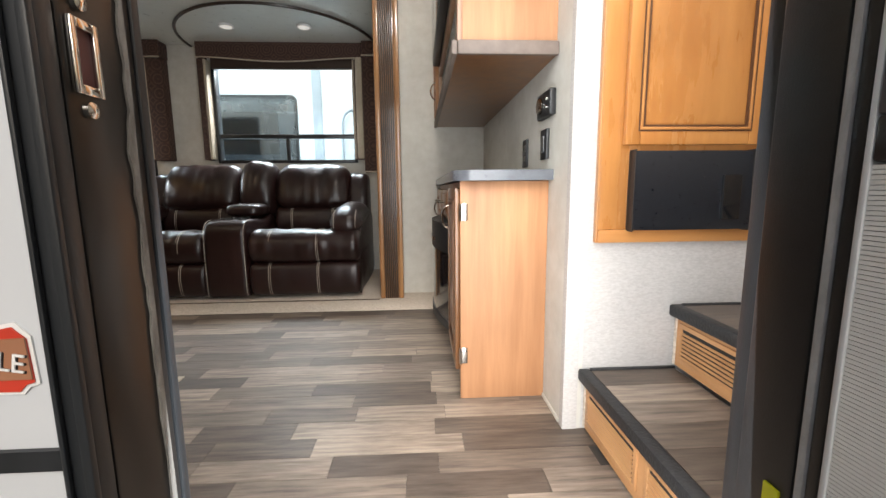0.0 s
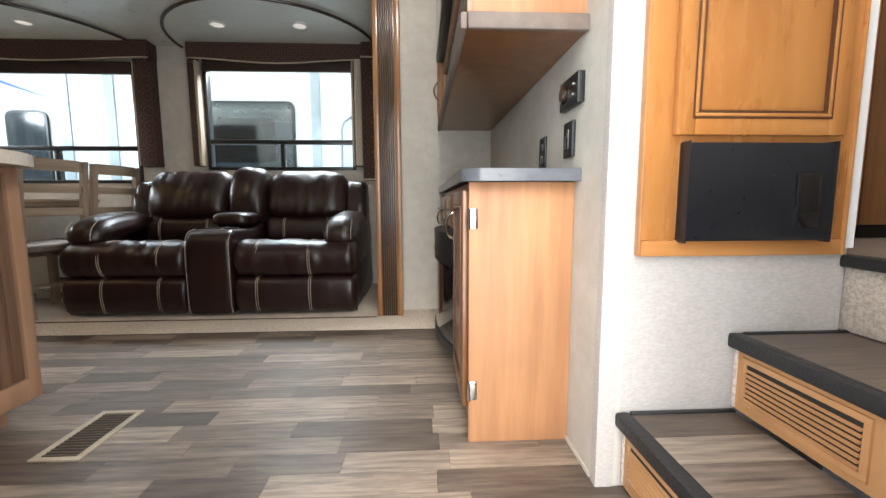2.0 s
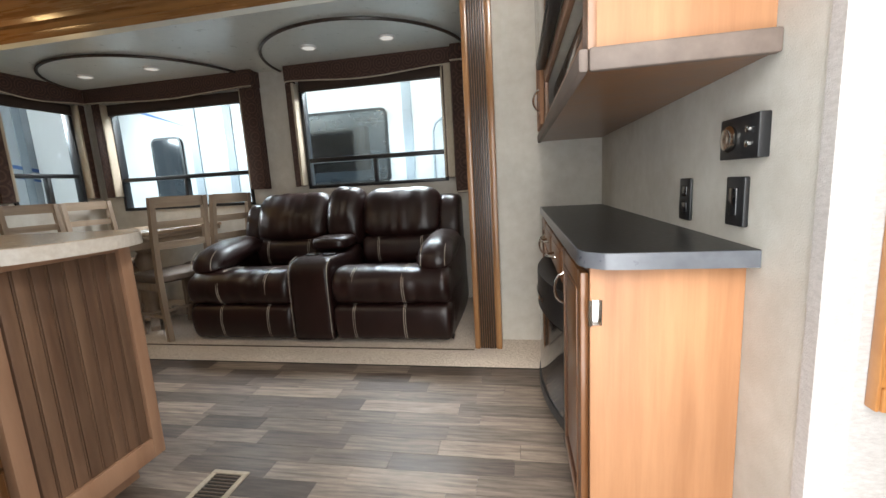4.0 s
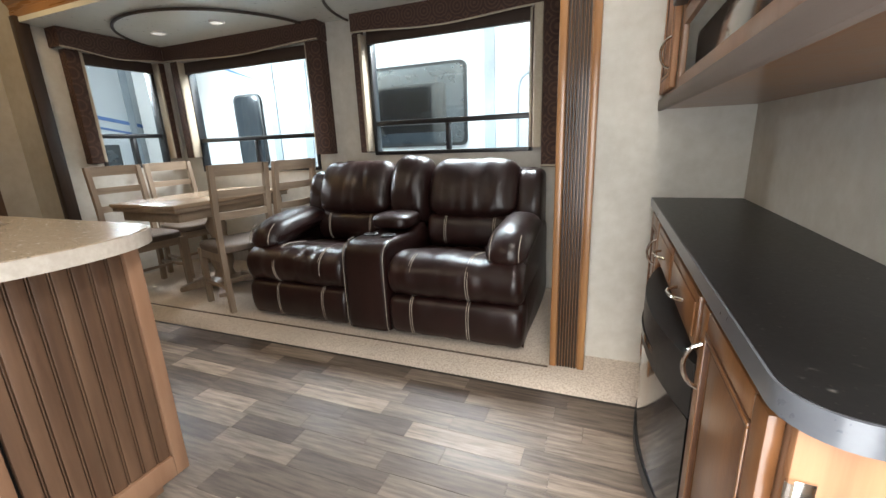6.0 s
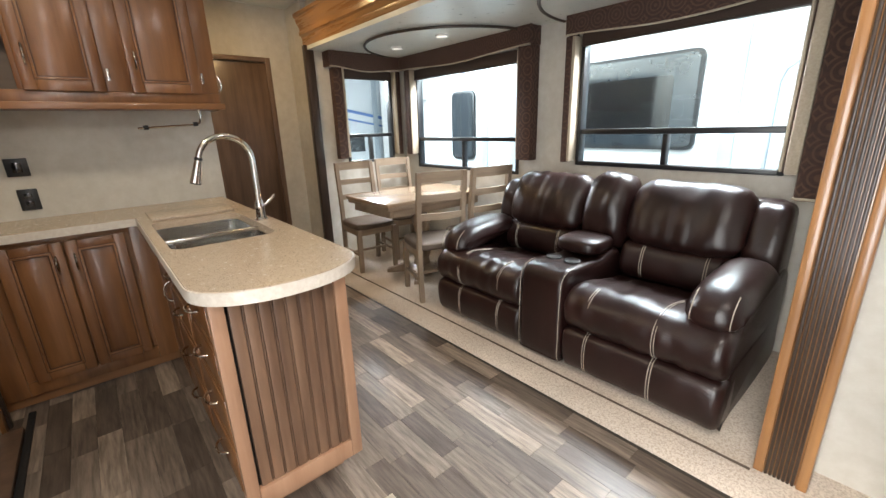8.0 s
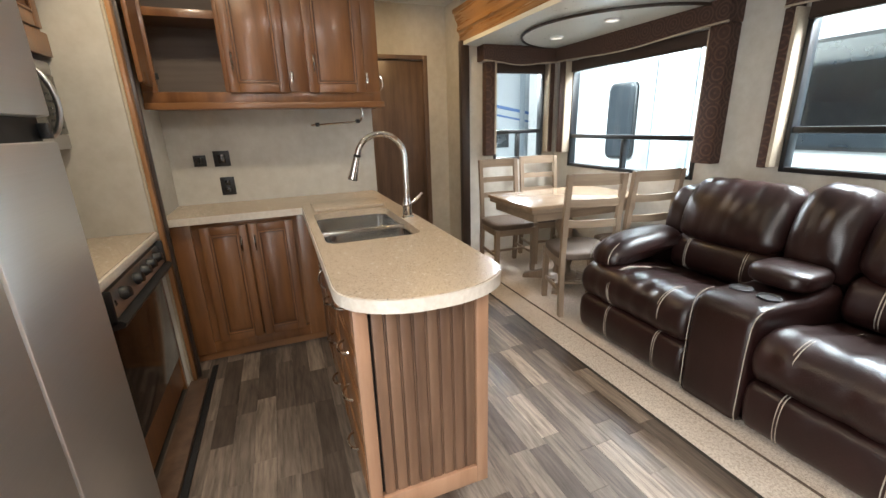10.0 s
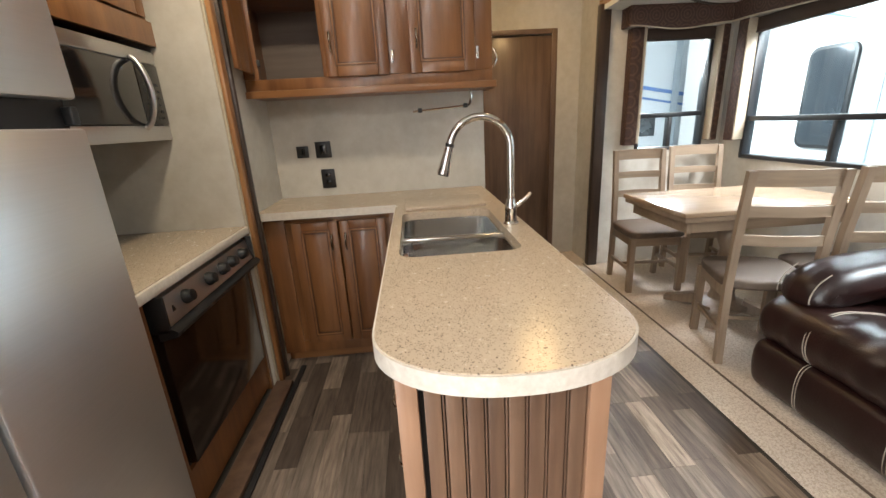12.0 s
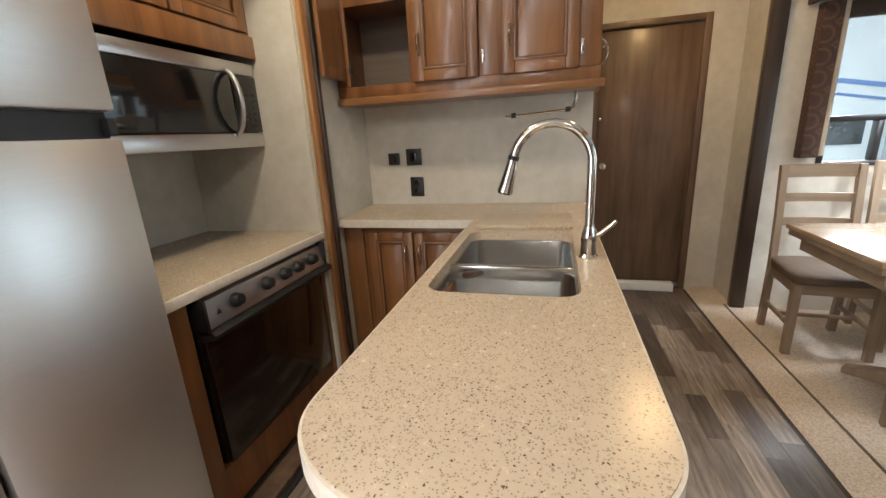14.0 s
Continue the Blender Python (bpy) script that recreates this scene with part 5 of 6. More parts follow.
part("island_slab", boxes((SX0, SX1 - 0.0002, SYB, 2.355, CZ0, CZ1)), QUARTZ, ct)
part("back_slab", boxes((-3.119, SX0 - 0.0002, 1.826, 2.355, CZ0, CZ1)), QUARTZ, ct)
part("back_slab", boxes((-3.119, -2.667, 1.092, 1.8258, CZ0, CZ1)), QUARTZ, ct)
bm = bmesh.new()
rim = [(-1.30, 1.8255)] + end[1:-1] + [(-1.30, 2.3555)]
grown = [(x + (0.004 if i not in (0, len(rim) - 1) else 0), y + (-0.004 if y < 2.08 else 0.004)) for i, (x, y) in enumerate(rim)]
prism(bm, rim + grown[::-1], "z", CZ0 - 0.004, CZ1 - 0.003)
part("edge_band", bm, QUARTZ_EDGE, ct, "pale rounded edge", 50)
part("edge_band", boxes((-2.663, -1.3005, 1.8215, 1.8254, CZ0 - 0.004, CZ1 - 0.003), (-2.6665, -2.6625, 1.092, 1.8254, CZ0 - 0.004, CZ1 - 0.003), (-3.119, -1.3005, 2.3555, 2.3595, CZ0 - 0.004, CZ1 - 0.003)), QUARTZ_EDGE, ct)

for cx, cy, sx, sy in ((SX0, SYA, 1, 1), (SX0, SYB, 1, -1), (SX1, SYA, -1, 1), (SX1, SYB, -1, -1)):
    rr = 0.055
    arc = [(cx + sx * rr * (1 - math.sin(a)), cy + sy * rr * (1 - math.cos(a))) for a in [math.pi / 2 * k / 8 for k in range(9)]]
    bm = bmesh.new()
    prism(bm, [(cx, cy)] + arc, "z", CZ0, CZ1)
    part("cutout_corner", bm, QUARTZ, ct, "", 30)
sink = thing("double_sink", "stainless steel double-bowl undermount sink", "sink", (-2.1, 2.05, 0.75))
def bowl(x0, x1, y0, y1, z0, z1, r):
    bm = bmesh.new()
    def ring(x0, x1, y0, y1, z, r):
        pts = []
        for cx, cy, a0 in ((x1 - r, y1 - r, 0), (x0 + r, y1 - r, 90), (x0 + r, y0 + r, 180), (x1 - r, y0 + r, 270)):
            for k in range(7):
                a = radians(a0 + 15 * k)
                pts.append(bm.verts.new((cx + r * math.cos(a), cy + r * math.sin(a), z)))
        return pts
    e = 0.008
    rings = [ring(x0 - e, x1 + e, y0 - e, y1 + e, z1, r), ring(x0, x1, y0, y1, z1, r), ring(x0 + 0.006, x1 - 0.006, y0 + 0.006, y1 - 0.006, z0 + 0.04, r), ring(x0 + 0.016, x1 - 0.016, y0 + 0.016, y1 - 0.016, z0 + 0.012, r), ring(x0 + 0.04, x1 - 0.04, y0 + 0.04, y1 - 0.04, z0, r * 0.7)]
    for u, v in zip(rings, rings[1:]):
        for k in range(28):
            bm.faces.new((u[k], u[(k + 1) % 28], v[(k + 1) % 28], v[k]))
    bm.faces.new(rings[-1])
    return bm
for x0, x1 in ((SX0 + 0.008, -2.052), (-2.036, SX1 - 0.008)):
    b = part("bowl", bowl(x0, x1, SYA + 0.008, SYB - 0.008, 0.73, 0.876, 0.05), SINKSTEEL, sink)
    bm = bmesh.new()
    lathe(bm, [(0.04, 0.0), (0.04, 0.003), (0.03, 0.004), (0.025, 0.001), (0.004, 0.001)], ((x0 + x1) / 2, 2.05, 0.731), 20)
    part("drain", bm, CHROME, b)
part("divider", boxes((-2.056, -2.032, SYA + 0.002, SYB - 0.002, 0.845, 0.892), bev=0.005), SINKSTEEL, sink)
part("rim", boxes((SX0 + 0.0005, SX1 - 0.0005, SYA + 0.0005, SYA + 0.0085, 0.866, 0.874), (SX0 + 0.0005, SX1 - 0.0005, SYB - 0.0085, SYB - 0.0005, 0.866, 0.874), (SX0 + 0.0005, SX0 + 0.0085, SYA + 0.009, SYB - 0.009, 0.866, 0.874), (SX1 - 0.0085, SX1 - 0.0005, SYA + 0.009, SYB - 0.009, 0.866, 0.874)), SINKSTEEL, sink)
cover = thing("sink_cover", "cream solid-surface sink cover lying behind the sink", "sink cover", (-2.5, 2.05, 0.91))
part("board", boxes((-2.74, -2.47, 1.875, 2.27, 0.9102, 0.926), bev=0.005), QUARTZ, cover)

fau = thing("kitchen_faucet", "brushed nickel gooseneck faucet with pull-down spray head", "faucet", (-2.098, 2.30, 0.91))
FX, FY = -2.098, 2.30
bm = bmesh.new()
lathe(bm, [(0.030, 0.0), (0.030, 0.006), (0.024, 0.012), (0.022, 0.05), (0.024, 0.055), (0.024, 0.075), (0.019, 0.085), (0.017, 0.10)], (FX, FY, 0.91), 24)
part("base", bm, CHROME, fau)
R = 0.115
pts = [(FX, FY, 1.0), (FX, FY, 1.10), (FX, FY, 1.19)] + [(FX, FY - R + R * math.cos(a), 1.205 + R * math.sin(a)) for a in [math.pi * 0.93 * k / 22 for k in range(23)]]
bm = bmesh.new()
tube(bm, pts, 0.0135, 14)
part("spout", bm, CHROME, fau)
a = math.pi * 0.93
p = Vector((FX, FY - R + R * math.cos(a), 1.205 + R * math.sin(a)))
d = Vector((0, -math.sin(a), math.cos(a))).normalized()
d = Vector((0, -0.28, -1)).normalized()
bm = bmesh.new()
tube(bm, [p, p + d * 0.012], 0.017, 14)
sh = part("collar", bm, BLACK, fau, "black joint ring")
bm = bmesh.new()
tube(bm, [p + d * 0.013, p + d * 0.05, p + d * 0.09, p + d * 0.115], lambda u: 0.0155 + 0.010 * u, 16)
head = part("spray_head", bm, CHROME, fau)
bm = bmesh.new()
tube(bm, [p + d * 0.1152, p + d * 0.120], 0.021, 16)
part("spray_face", bm, BLACK, head, "black spray face")
bm = bmesh.new()
tube(bm, [(FX, FY, 0.975), (FX + 0.005, FY + 0.03, 0.985), (FX + 0.01, FY + 0.062, 1.015), (FX + 0.012, FY + 0.075, 1.03)], lambda u: 0.010 - 0.003 * u, 10)
part("lever", bm, CHROME, fau)

# ---- kitchen: back cabinets ----
bc = thing("corner_base_cabinet", "brown raised-panel base cabinet under the corner counter", "cabinet", (-2.9, 1.45, 0))
part("carcass", boxes((-3.119, -2.765, 1.092, 1.872, 0.07, 0.868)), CABINET, bc)
part("toe_kick", boxes((-3.1, -2.80, 1.092, 1.872, 0.0, 0.0695)), CABINET_H, bc)
for s in ((-2.7645, -2.745, 1.092, 1.20, 0.07, 0.868), (-2.7645, -2.745, 1.755, 1.86, 0.07, 0.868), (-2.7645, -2.745, 1.2005, 1.7545, 0.07, 0.14), (-2.7645, -2.745, 1.2005, 1.7545, 0.835, 0.868)):
    part("face_frame", boxes(s, bev=0.002), CABINET, bc)
BM = lambda y, z, x=-2.7445: pose(x, y, z, 0, 0, 90)
panel_door(bc, BM(1.240, 0.135), 0.24, 0.705, CABINET, CABINET_H, handle=(0.205, 0.59), stile=0.05)
panel_door(bc, BM(1.488, 0.135), 0.245, 0.705, CABINET, CABINET_H, handle=(0.03, 0.59), stile=0.05)
bc.location.x += 0.042
for ob in (isl, ct, sink, cover, fau):
    ob.location.y -= 0.027

uc = thing("upper_cabinet", "brown raised-panel wall cabinet with one open shelf bay", "cabinet", (-2.97, 1.7, 1.475))
UX = -2.845
part("bottom_board", boxes((-3.119, -2.82, 1.09, 2.352, 1.476, 1.50)), CABINET_H, uc)
part("light_rail", boxes((-2.8195, -2.805, 1.09, 2.37, 1.470, 1.505), (-3.119, -2.8195, 2.3525, 2.37, 1.470, 1.505), bev=0.004), CABINET_H, uc)
part("end_panel", boxes((-3.119, UX, 2.33, 2.352, 1.5005, 2.40)), CABINET, uc)
part("end_panel", boxes((-3.119, UX, 1.09, 1.112, 1.5005, 2.40)), CABINET, uc)
part("partition", boxes((-3.115, UX, 1.505, 1.52, 1.5005, 2.40)), CABINET, uc)
part("shelf_back", boxes((-3.119, -3.112, 1.1125, 1.5045, 1.5005, 2.40)), TAUPE, uc, "grey-brown back board")
part("shelf", boxes((-3.111, UX, 1.1125, 1.5045, 1.925, 1.945)), CABINET, uc)
part("body", boxes((-3.11, UX, 1.5205, 2.3295, 1.5005, 2.40)), CABINET, uc)
part("top_rail", boxes((-3.119, UX, 1.09, 2.352, 2.4005, 2.44)), CABINET_H, uc)
for s in ((UX + 0.0005, UX + 0.02, 1.09, 1.165, 1.56, 2.40), (UX + 0.0005, UX + 0.02, 1.485, 1.54, 1.56, 2.40), (UX + 0.0005, UX + 0.02, 1.80, 1.945, 1.56, 2.40), (UX + 0.0005, UX + 0.02, 2.245, 2.352, 1.56, 2.40), (UX + 0.0005, UX + 0.02, 1.09, 2.352, 1.5055, 1.5595), (UX + 0.0005, UX + 0.02, 1.1655, 1.4845, 1.92, 1.96)):
    part("face_frame", boxes(s, bev=0.002), CABINET, uc)
panel_door(uc, BM(1.505, 1.555, UX + 0.0205), 0.315, 0.83, CABINET, CABINET_H, handle=(0.035, 0.16))
panel_door(uc, BM(1.93, 1.555, UX + 0.0205), 0.33, 0.83, CABINET, CABINET_H, handle=(0.035, 0.16))
panel_door(uc, pose(UX + 0.03, 1.150, 1.585, 0, 0, 3), 0.235, 0.80, CABINET, CABINET_H)
for y in (1.84, 2.275):
    for z in (1.64,):
        part("hinge", boxes((UX + 0.0205, UX + 0.028, y - 0.006, y + 0.006, z - 0.03, z + 0.03), bev=0.002), CHROME, uc, "nickel hinge")
arch_handle(uc, pose(-2.875, 2.3525, 1.62, 0, 0, 180) @ pose(0, 0, 0, 0, 90, 0))
part("bay_hinge", boxes((UX + 0.0205, UX + 0.034, 1.168, 1.182, 1.62, 1.65), bev=0.002), BLACK, uc, "black hinge")

tb = thing("paper_towel_holder", "slim nickel paper towel bar under the wall cabinet", "towel holder", (-2.98, 2.1, 1.38))
bm = bmesh.new()
tube(bm, [(-2.965, 1.925, 1.372), (-2.985, 2.235, 1.39)], 0.006, 8)
part("bar", bm, CHROME, tb)
bm = bmesh.new()
tube(bm, [(-2.985, 2.235, 1.39), (-2.985, 2.25, 1.40), (-2.985, 2.262, 1.44), (-2.985, 2.255, 1.4755)], 0.007, 8)
part("arm", bm, CHROME, tb)
for y, x in ((1.965, -2.9675), (2.225, -2.984)):
    bm = bmesh.new()
    tube(bm, [(x, y - 0.012, 1.374 + (y - 1.925) * 0.058), (x, y + 0.012, 1.3755 + (y - 1.925) * 0.058)], 0.013, 12)
    part("stop_ring", bm, BLACK, tb, "black stop ring")

K_ = lambda y, z: pose(-3.1195, y, z, 0, 0, 90)
wall_plate("light_switch", "small black rocker switch on the kitchen wall", K_(1.25, 1.18), 0.07, 0.068)
wall_plate("light_switch", "black double rocker switch on the kitchen wall", K_(1.373, 1.188), 0.092, 0.095)
wall_plate("wall_outlet", "black wall outlet above the kitchen counter", K_(1.382, 1.015), 0.082, 0.115, 0.008, "outlet", category="outlet")

# ---- kitchen slide: stove, microwave, refrigerator ----
structure("wall_stove_side", boxes((-2.56, -2.50, 0.42, 1.085, 0.0, 2.12)), WALLPAPER, "pale wallpapered side wall of the stove recess", "wall")
structure("wall_stove_back", boxes((-2.50, -0.72, 0.36, 0.42, 0.0, 2.12)), WALLPAPER, "pale wallpapered back wall of the stove recess", "wall")
structure("wall_fridge_side", boxes((-0.78, -0.72, 0.42, 1.085, 0.0, 2.12)), WALLPAPER, "wallpapered side wall of the stove recess", "wall")
structure("ceiling_stove", boxes((-2.56, -0.72, 0.36, 1.085, 2.12, 2.16)), CEILING, "pale ceiling of the stove recess", "ceiling")
structure("floor_stove", boxes((-2.56, -0.72, 0.36, 1.085, -0.05, -0.001)), JOINT, "dark floor of the stove recess", "floor")
kt = thing("kitchen_slide_trim", "gold-brown wooden trim round the stove recess", "trim", (-2.55, 1.1, 0))
kt["kind"] = "structure"
part("casing", boxes((-2.572, -2.522, 1.0855, 1.115, 0.0, WALL_Z - 0.2), bev=0.006), TRIMWOOD, kt)
part("casing_edge", boxes((-2.60, -2.5725, 1.0855, 1.128, 0.0, WALL_Z - 0.2), bev=0.006), DARKTRIM, kt)
part("casing_bead", boxes((-2.521, -2.500, 1.0855, 1.098, 0.0, WALL_Z - 0.2), bev=0.004), PIPING, kt)
part("head_casing", boxes((-2.5, -0.74, 1.0855, 1.115, 2.12, 2.25), bev=0.006), CROWN, kt)
part("floor_sill", boxes((-2.50, -0.72, 1.086, 1.175, 0.0, 0.03), bev=0.006), DOORWOOD, kt)
part("floor_sill_edge", boxes((-2.66, -0.72, 1.176, 1.205, 0.0, 0.012), bev=0.004), RUBBER, kt)

rb = thing("range_base_cabinet", "brown wood surround beneath the range", "cabinet", (-2.05, 0.8, 0))
part("left_filler", boxes((-1.72, -1.60, 0.45, 1.07, 0.0, 0.845)), CABINET, rb)
part("right_filler", boxes((-2.499, -2.475, 0.45, 1.07, 0.0, 0.845)), CABINET, rb)
part("bottom_panel", boxes((-2.4745, -1.7205, 0.45, 1.06, 0.031, 0.20)), CABINET, rb)
ro = thing("range_oven", "black glass-front gas range with silver control panel", "range", (-2.1, 0.8, 0.2))
part("body", boxes((-2.44, -1.76, 0.46, 1.045, 0.2005, 0.82)), BLACK, ro)
part("oven_door", boxes((-2.445, -1.755, 1.0455, 1.078, 0.215, 0.725), bev=0.006), OVENGLASS, ro, "smoked glass oven door")
bm = bmesh.new()
prism(bm, [(1.046, 0.738), (1.112, 0.742), (1.092, 0.832), (1.046, 0.845)], "x", -2.45, -1.75)
cp = part("control_panel", bm, STEEL, ro, "brushed silver control panel")
for x in (-2.462, -1.7495):
    part("panel_end", boxes((x, x + 0.0115, 1.046, 1.118, 0.725, 0.848), bev=0.004), BLACK, ro)
bm = bmesh.new()
prism(bm, [(1.079, 0.70), (1.135, 0.712), (1.142, 0.728), (1.125, 0.7395), (1.079, 0.735)], "x", -2.462, -1.738)
part("door_handle", bm, BLACK, ro, "full-width black handle")
bm = bmesh.new()
prism(bm, [(-1.815, 0.775), (-1.795, 0.775), (-1.805, 0.795)], "y", 1.098, 1.1055)
part("warning_mark", bm, BLACK, cp, "small black warning triangle")
for x in (-2.36, -2.25, -2.16, -2.05, -1.885):
    bm = bmesh.new()
    lathe(bm, [(0.026, 0.0), (0.025, 0.012), (0.021, 0.016), (0.019, 0.03), (0.012, 0.032), (0.003, 0.032)], n=20, m=pose(x, 1.100, 0.79, -78, 0, 0))
    k = part("knob", bm, BLACK, cp)
sc_ = thing("stove_countertop", "cream solid-surface cover over the range", "countertop", (-2.05, 0.75, 0.85))
part("slab", boxes((-2.498, -1.60, 0.425, 1.085, 0.856, 0.886), bev=0.002), QUARTZ, sc_)
part("front_edge", boxes((-2.498, -1.60, 1.0855, 1.10, 0.850, 0.885), bev=0.004), QUARTZ_EDGE, sc_)

mwv = thing("microwave_oven", "stainless over-range microwave with black glass door", "microwave", (-2.1, 0.65, 1.31))
part("body", boxes((-2.487, -1.70, 0.425, 0.84, 1.315, 1.665), bev=0.004), BLACK, mwv)
part("bottom_trim", boxes((-2.487, -1.70, 0.8405, 0.862, 1.315, 1.375), bev=0.004), STEEL, mwv)
part("top_trim", boxes((-2.487, -1.70, 0.8405, 0.862, 1.615, 1.665), bev=0.004), STEEL, mwv)
part("door_glass", boxes((-2.33, -1.71, 0.8405, 0.866, 1.378, 1.612), bev=0.004), GLOSS, mwv)
cpm = part("control_panel", boxes((-2.486, -2.335, 0.8405, 0.864, 1.378, 1.612), bev=0.003), GLOSS, mwv)
for i in range(4):
    for j in range(6):
        part("button", boxes((-2.462 + 0.028 * i, -2.446 + 0.028 * i, 0.8642, 0.8652, 1.40 + 0.026 * j, 1.410 + 0.026 * j)), FLANGE, cpm)
bm = bmesh.new()
tube(bm, [(-2.315, 0.866 + 0.05 * math.sin(math.pi * k / 14) ** 0.6 if 0 < k < 14 else 0.866, 1.365 + 0.26 * k / 14) for k in range(15)], 0.011, 10)
part("handle", bm, STEEL, mwv, "curved steel handle")
mc = thing("over_range_cabinet", "brown wood cabinet above the microwave", "cabinet", (-2.1, 0.65, 1.67))
part("body", boxes((-2.498, -1.60, 0.425, 0.86, 1.70, 2.118)), CABINET, mc)
part("valance_rail", boxes((-2.498, -1.60, 0.8605, 0.88, 1.667, 1.76), bev=0.004), CABINET, mc)
panel_door(mc, pose(-1.70, 0.8605, 1.77, 0, 0, 180), 0.38, 0.34, CABINET, CABINET_H)
panel_door(mc, pose(-2.09, 0.8605, 1.77, 0, 0, 180), 0.38, 0.34, CABINET, CABINET_H)
mwv.location.z -= 0.018

fr = thing("refrigerator", "stainless steel four-door refrigerator", "refrigerator", (-1.2, 0.8, 0.03))
part("cabinet", boxes((-1.588, -0.79, 0.43, 1.10, 0.032, 2.06)), BLACK, fr)
for x0, x1 in ((-1.592, -1.197), (-1.187, -0.792)):
    part("lower_door", boxes((x0, x1, 1.102, 1.155, 0.10, 1.338), bev=0.008), FRIDGE, fr)
    part("upper_door", boxes((x0, x1, 1.102, 1.155, 1.400, 2.04), bev=0.008), FRIDGE, fr)
part("handle_recess", boxes((-1.585, -0.80, 1.101, 1.125, 1.339, 1.399)), BLACK, fr, "black recessed handle band")
part("hinge_clip", boxes((-1.59, -1.57, 1.1255, 1.150, 1.345, 1.385), bev=0.003), FLANGE, fr)
part("toe_grille", boxes((-1.585, -0.80, 1.09, 1.125, 0.035, 0.095)), BLACK, fr)

# ---- hall door ----
dr = thing("door_1", "walnut laminate hall door with pale knob", "door", (-4.3, 2.8, 0.04))
dr["kind"] = "structure"
part("leaf", boxes((-4.32, -4.285, 2.475, 3.16, 0.05, 1.965), bev=0.003), DOORWOOD, dr)
part("door_casing", boxes((-4.2695, -4.255, 3.148, 3.193, 0.0, 2.008), (-4.2695, -4.255, 2.355, 3.1475, 1.968, 2.008), (-4.2695, -4.255, 2.43, 2.475, 0.0, 1.9675), bev=0.003), DOORWOOD, dr)
bm = bmesh.new()
lathe(bm, [(0.022, 0), (0.022, 0.004), (0.009, 0.01), (0.009, 0.03), (0.022, 0.04), (0.024, 0.052), (0.012, 0.06), (0.003, 0.061)], n=20, m=pose(-4.285, 2.53, 1.0, 0, 90, 0))
part("knob", bm, CHROME, dr)
for z in (1.35, 1.62, 1.86):
    bm = bmesh.new()
    lathe(bm, [(0.009, 0), (0.009, 0.012), (0.003, 0.016)], n=12, m=pose(-4.285, 2.50, z, 0, 90, 0))
    part("coat_peg", bm, CHROME, dr)
sill = thing("door_sill", "white threshold board at the hall door", "threshold", (-4.2, 2.7, 0))
part("board", boxes((-4.268, -4.19, 2.355, 3.10, 0.0, 0.065), bev=0.004), WHITE, sill)

# ---- outside: yard and the neighbouring trailers ----
structure("ground", boxes((-400, 400, -400, 400, -0.95, -0.75)), ASPHALT, "grey gravel sales yard", "ground")


def rounded(x0, x1, z0, z1, r, n=6):
    pts = []
    for cx, cz, a0 in ((x1 - r, z1 - r, 0), (x0 + r, z1 - r, 90), (x0 + r, z0 + r, 180), (x1 - r, z0 + r, 270)):
        pts += [(cx + r * math.cos(radians(a0 + 90 * k / n)), cz + r * math.sin(radians(a0 + 90 * k / n))) for k in range(n + 1)]
    return pts


NY = 5.78
nb_ = thing("travel_trailer", "white travel trailer parked close outside the windows", "trailer", (-2, 7, -0.75))
part("body", boxes((-6.45, 3.5, NY, NY + 2.4, -0.35, 2.75), bev=0.06), SKIN, nb_)
part("skirt", boxes((-6.3, 3.3, NY + 0.1, NY + 2.3, -0.75, -0.352)), FLANGE, nb_)
def nwin(x0, x1, z0, z1, r=0.09):
    w = part("window", flat(rounded(x0, x1, z0, z1, r), NY - 0.03, NY - 0.001), FRAMEBLACK, nb_, "dark tinted window")
    part("pane", flat(rounded(x0 + 0.03, x1 - 0.03, z0 + 0.03, z1 - 0.03, r * 0.7), NY - 0.034, NY - 0.0305), TINT, w)
nwin(-2.78, -1.34, 1.07, 1.91, 0.07)
# Darker patch draws another window's reflection onto the tinted glass.
part("pane", flat(rounded(-2.45, -1.565, 1.22, 1.715, 0.04), NY - 0.036, NY - 0.0345), GLOSS, nb_, "dark reflection of another window, drawn as a pane")
nwin(-4.52, -4.07, 0.88, 1.79)
for x in (-1.155, -3.945, -3.447):
    part("trim_stripe", boxes((x, x + 0.11, NY - 0.014, NY - 0.001, -0.3, 2.7)), GREYSTRIPE, nb_, "grey vertical trim strip")
for x in (-0.80, -5.33):
    bm = bmesh.new()
    tube(bm, [(x, NY, 0.5), (x, NY - 0.08, 0.55), (x, NY - 0.09, 1.0), (x, NY - 0.09, 1.58), (x + 0.03, NY - 0.09, 1.67), (x + 0.10, NY - 0.085, 1.72), (x + 0.2, NY, 1.73)], 0.016, 8)
    part("grab_handle", bm, GREYSTRIPE, nb_, "grey grab handle")
bm = bmesh.new()
prism(bm, [(-5.6, 2.48), (-4.6, 2.14), (-3.97, 1.90), (-4.6, 2.105), (-5.6, 2.40)], "y", NY - 0.012, NY - 0.001)
part("blue_stripe", bm, BLUESTRIPE, nb_, "blue graphic stripe")
t2 = thing("motor_coach", "pale blue-white trailer parked beyond the dining window", "trailer", (-8, 3.5, -0.75))
part("body", boxes((-9.5, -6.6, 1.0, 6.1, -0.4, 2.6), bev=0.08), SKIN, t2)
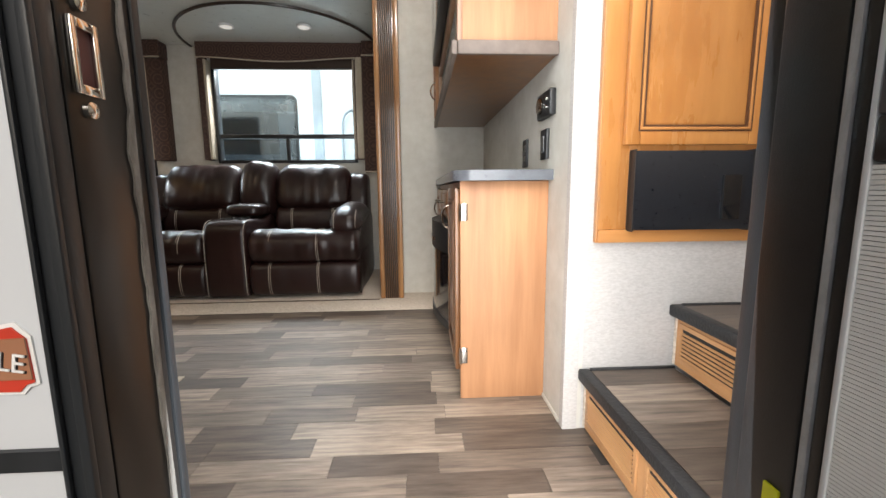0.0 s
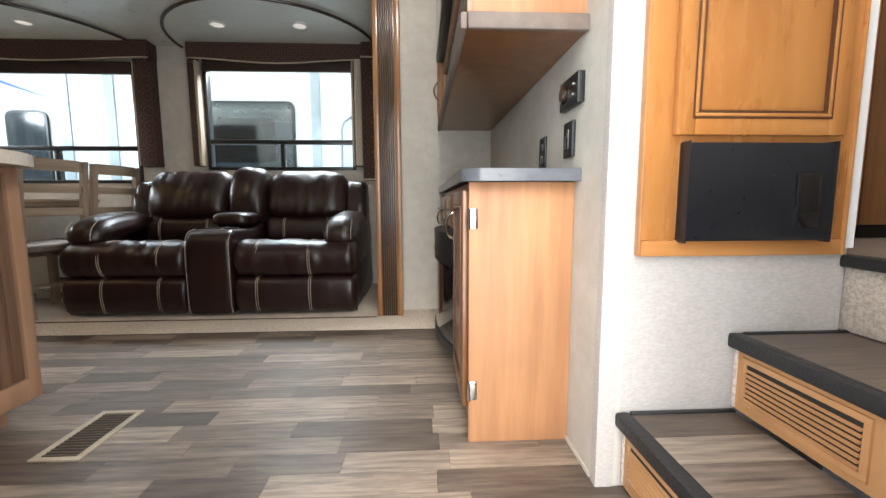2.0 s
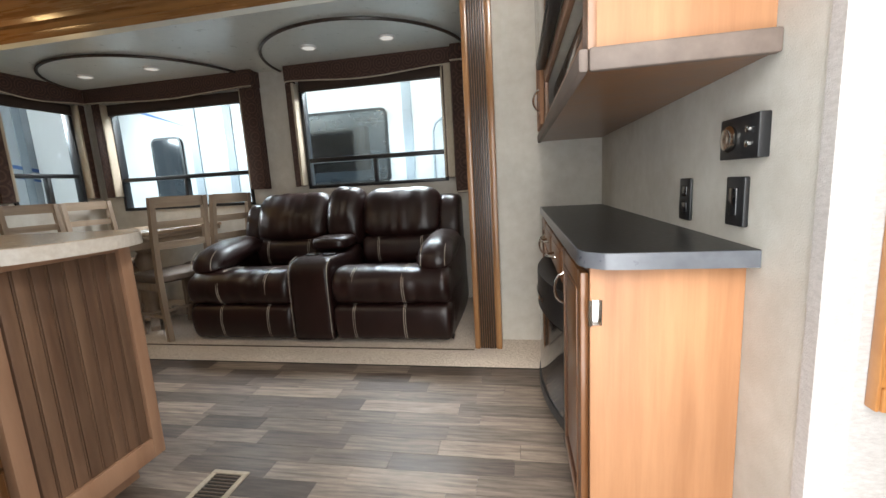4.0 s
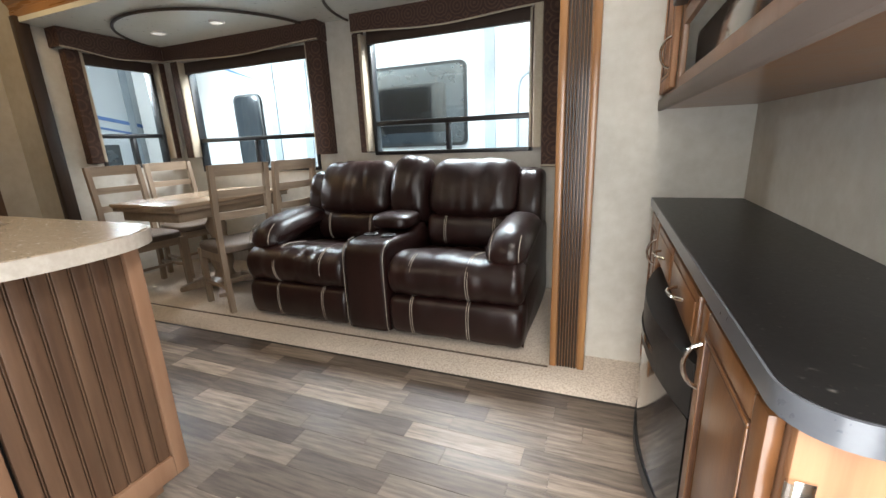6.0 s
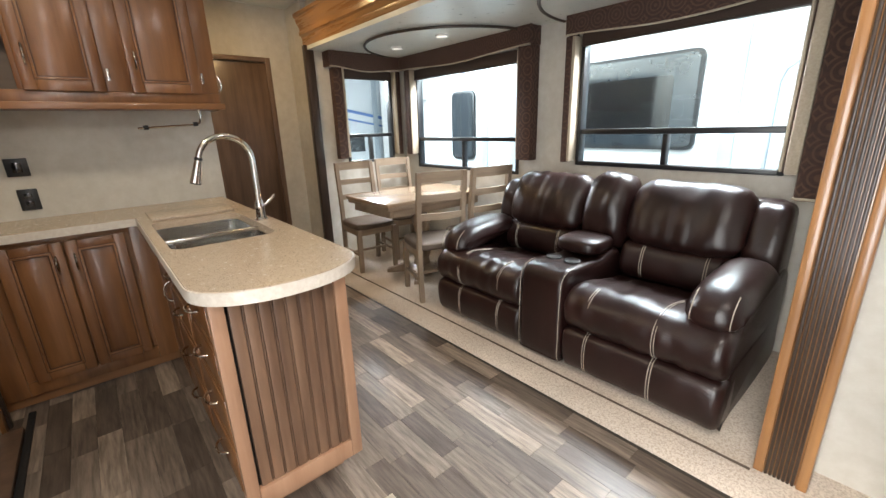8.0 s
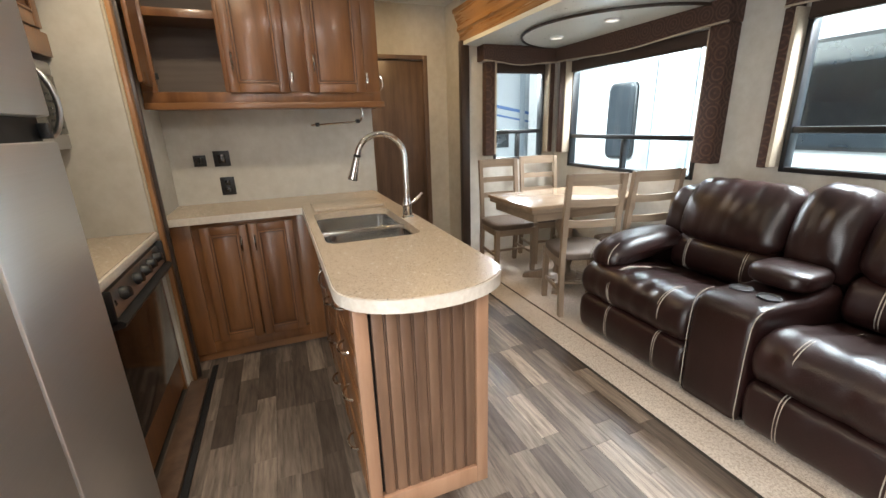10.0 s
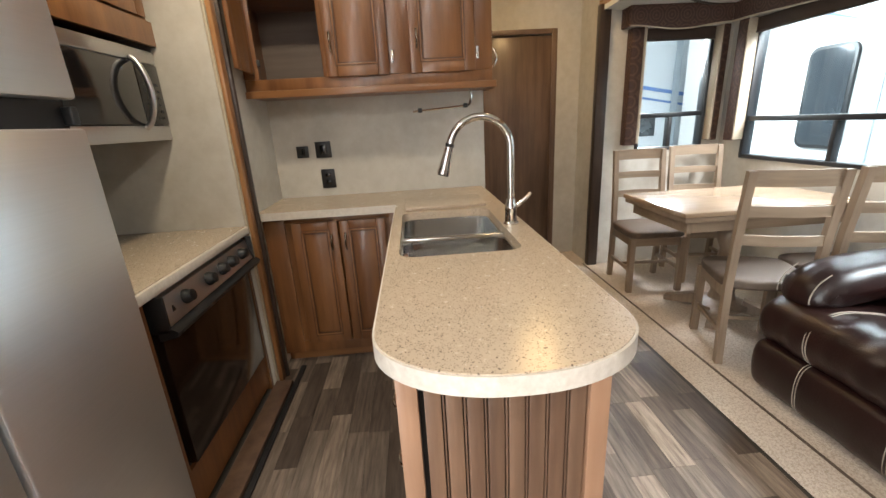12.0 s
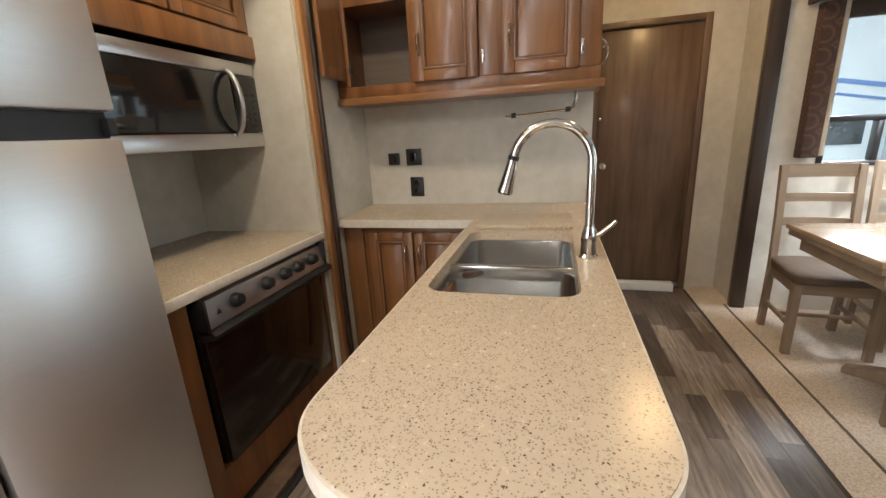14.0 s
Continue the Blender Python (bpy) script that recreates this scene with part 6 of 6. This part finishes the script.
part("skirt", boxes((-9.4, -6.7, 1.1, 6.0, -0.75, -0.402)), FLANGE, t2)
bm = bmesh.new()
for z, h in ((1.55, 0.05), (1.40, 0.03)):
    prism(bm, [(4.4, z), (5.2, z + 0.12), (5.95, z - 0.02), (5.95, z - 0.02 - h), (5.2, z + 0.12 - h), (4.4, z - h)], "x", -6.599, -6.588)
part("graphic_stripe", bm, BLUESTRIPE, t2, "blue swoosh graphic")
part("window", boxes((-6.599, -6.57, 5.0, 5.5, 0.95, 1.25), bev=0.004), TINT, t2, "dark tinted window")
for y in (4.6, 5.72):
    part("trim_stripe", boxes((-6.598, -6.586, y, y + 0.1, -0.3, 2.5)), GREYSTRIPE, t2)


# ---- floor planks ----
LENGTHS = (0.31, 0.38, 0.46)
PW = 0.092
def plank_mesh(length, width, material):
    bm = box(bmesh.new(), 0.0006, length - 0.0006, 0.0006, width - 0.0006, -0.004, 0.0)
    me = bpy.data.meshes.new("plank")
    bm.to_mesh(me)
    bm.free()
    me.materials.append(material)
    return me
MESHES = {L: plank_mesh(L, PW, PLANK) for L in LENGTHS}
rng = random.Random(11)
y = 1.066
while y + PW < 3.215:
    x = -4.27 - rng.uniform(0, 0.3)
    while x < 0.58:
        L = rng.choice(LENGTHS)
        ob = new("plank", MESHES[L])
        ob.location = (x, y, rng.uniform(-0.0003, 0.0003))
        ob.parent = floor
        x += L
    y += PW
TREAD = {}
for s, x0, x1, z in ((s1, 0.652, 0.925, 0.205), (s2, 0.939, 1.214, 0.411)):
    n = 7
    for k in range(n):
        w = (1.785 - SY0) / n
        L = x1 - x0
        key = round(L, 3)
        if key not in TREAD:
            bm = box(bmesh.new(), 0, L, 0.0006, w - 0.0006, -0.0085, 0.0)
            me = bpy.data.meshes.new("tread_plank")
            bm.to_mesh(me)
            bm.free()
            me.materials.append(PLANK)
            TREAD[key] = me
        ob = new("tread_plank", TREAD[key])
        ob.parent = s
        ob.location = Vector((x0, SY0 + w * k, z)) - ORG[s]
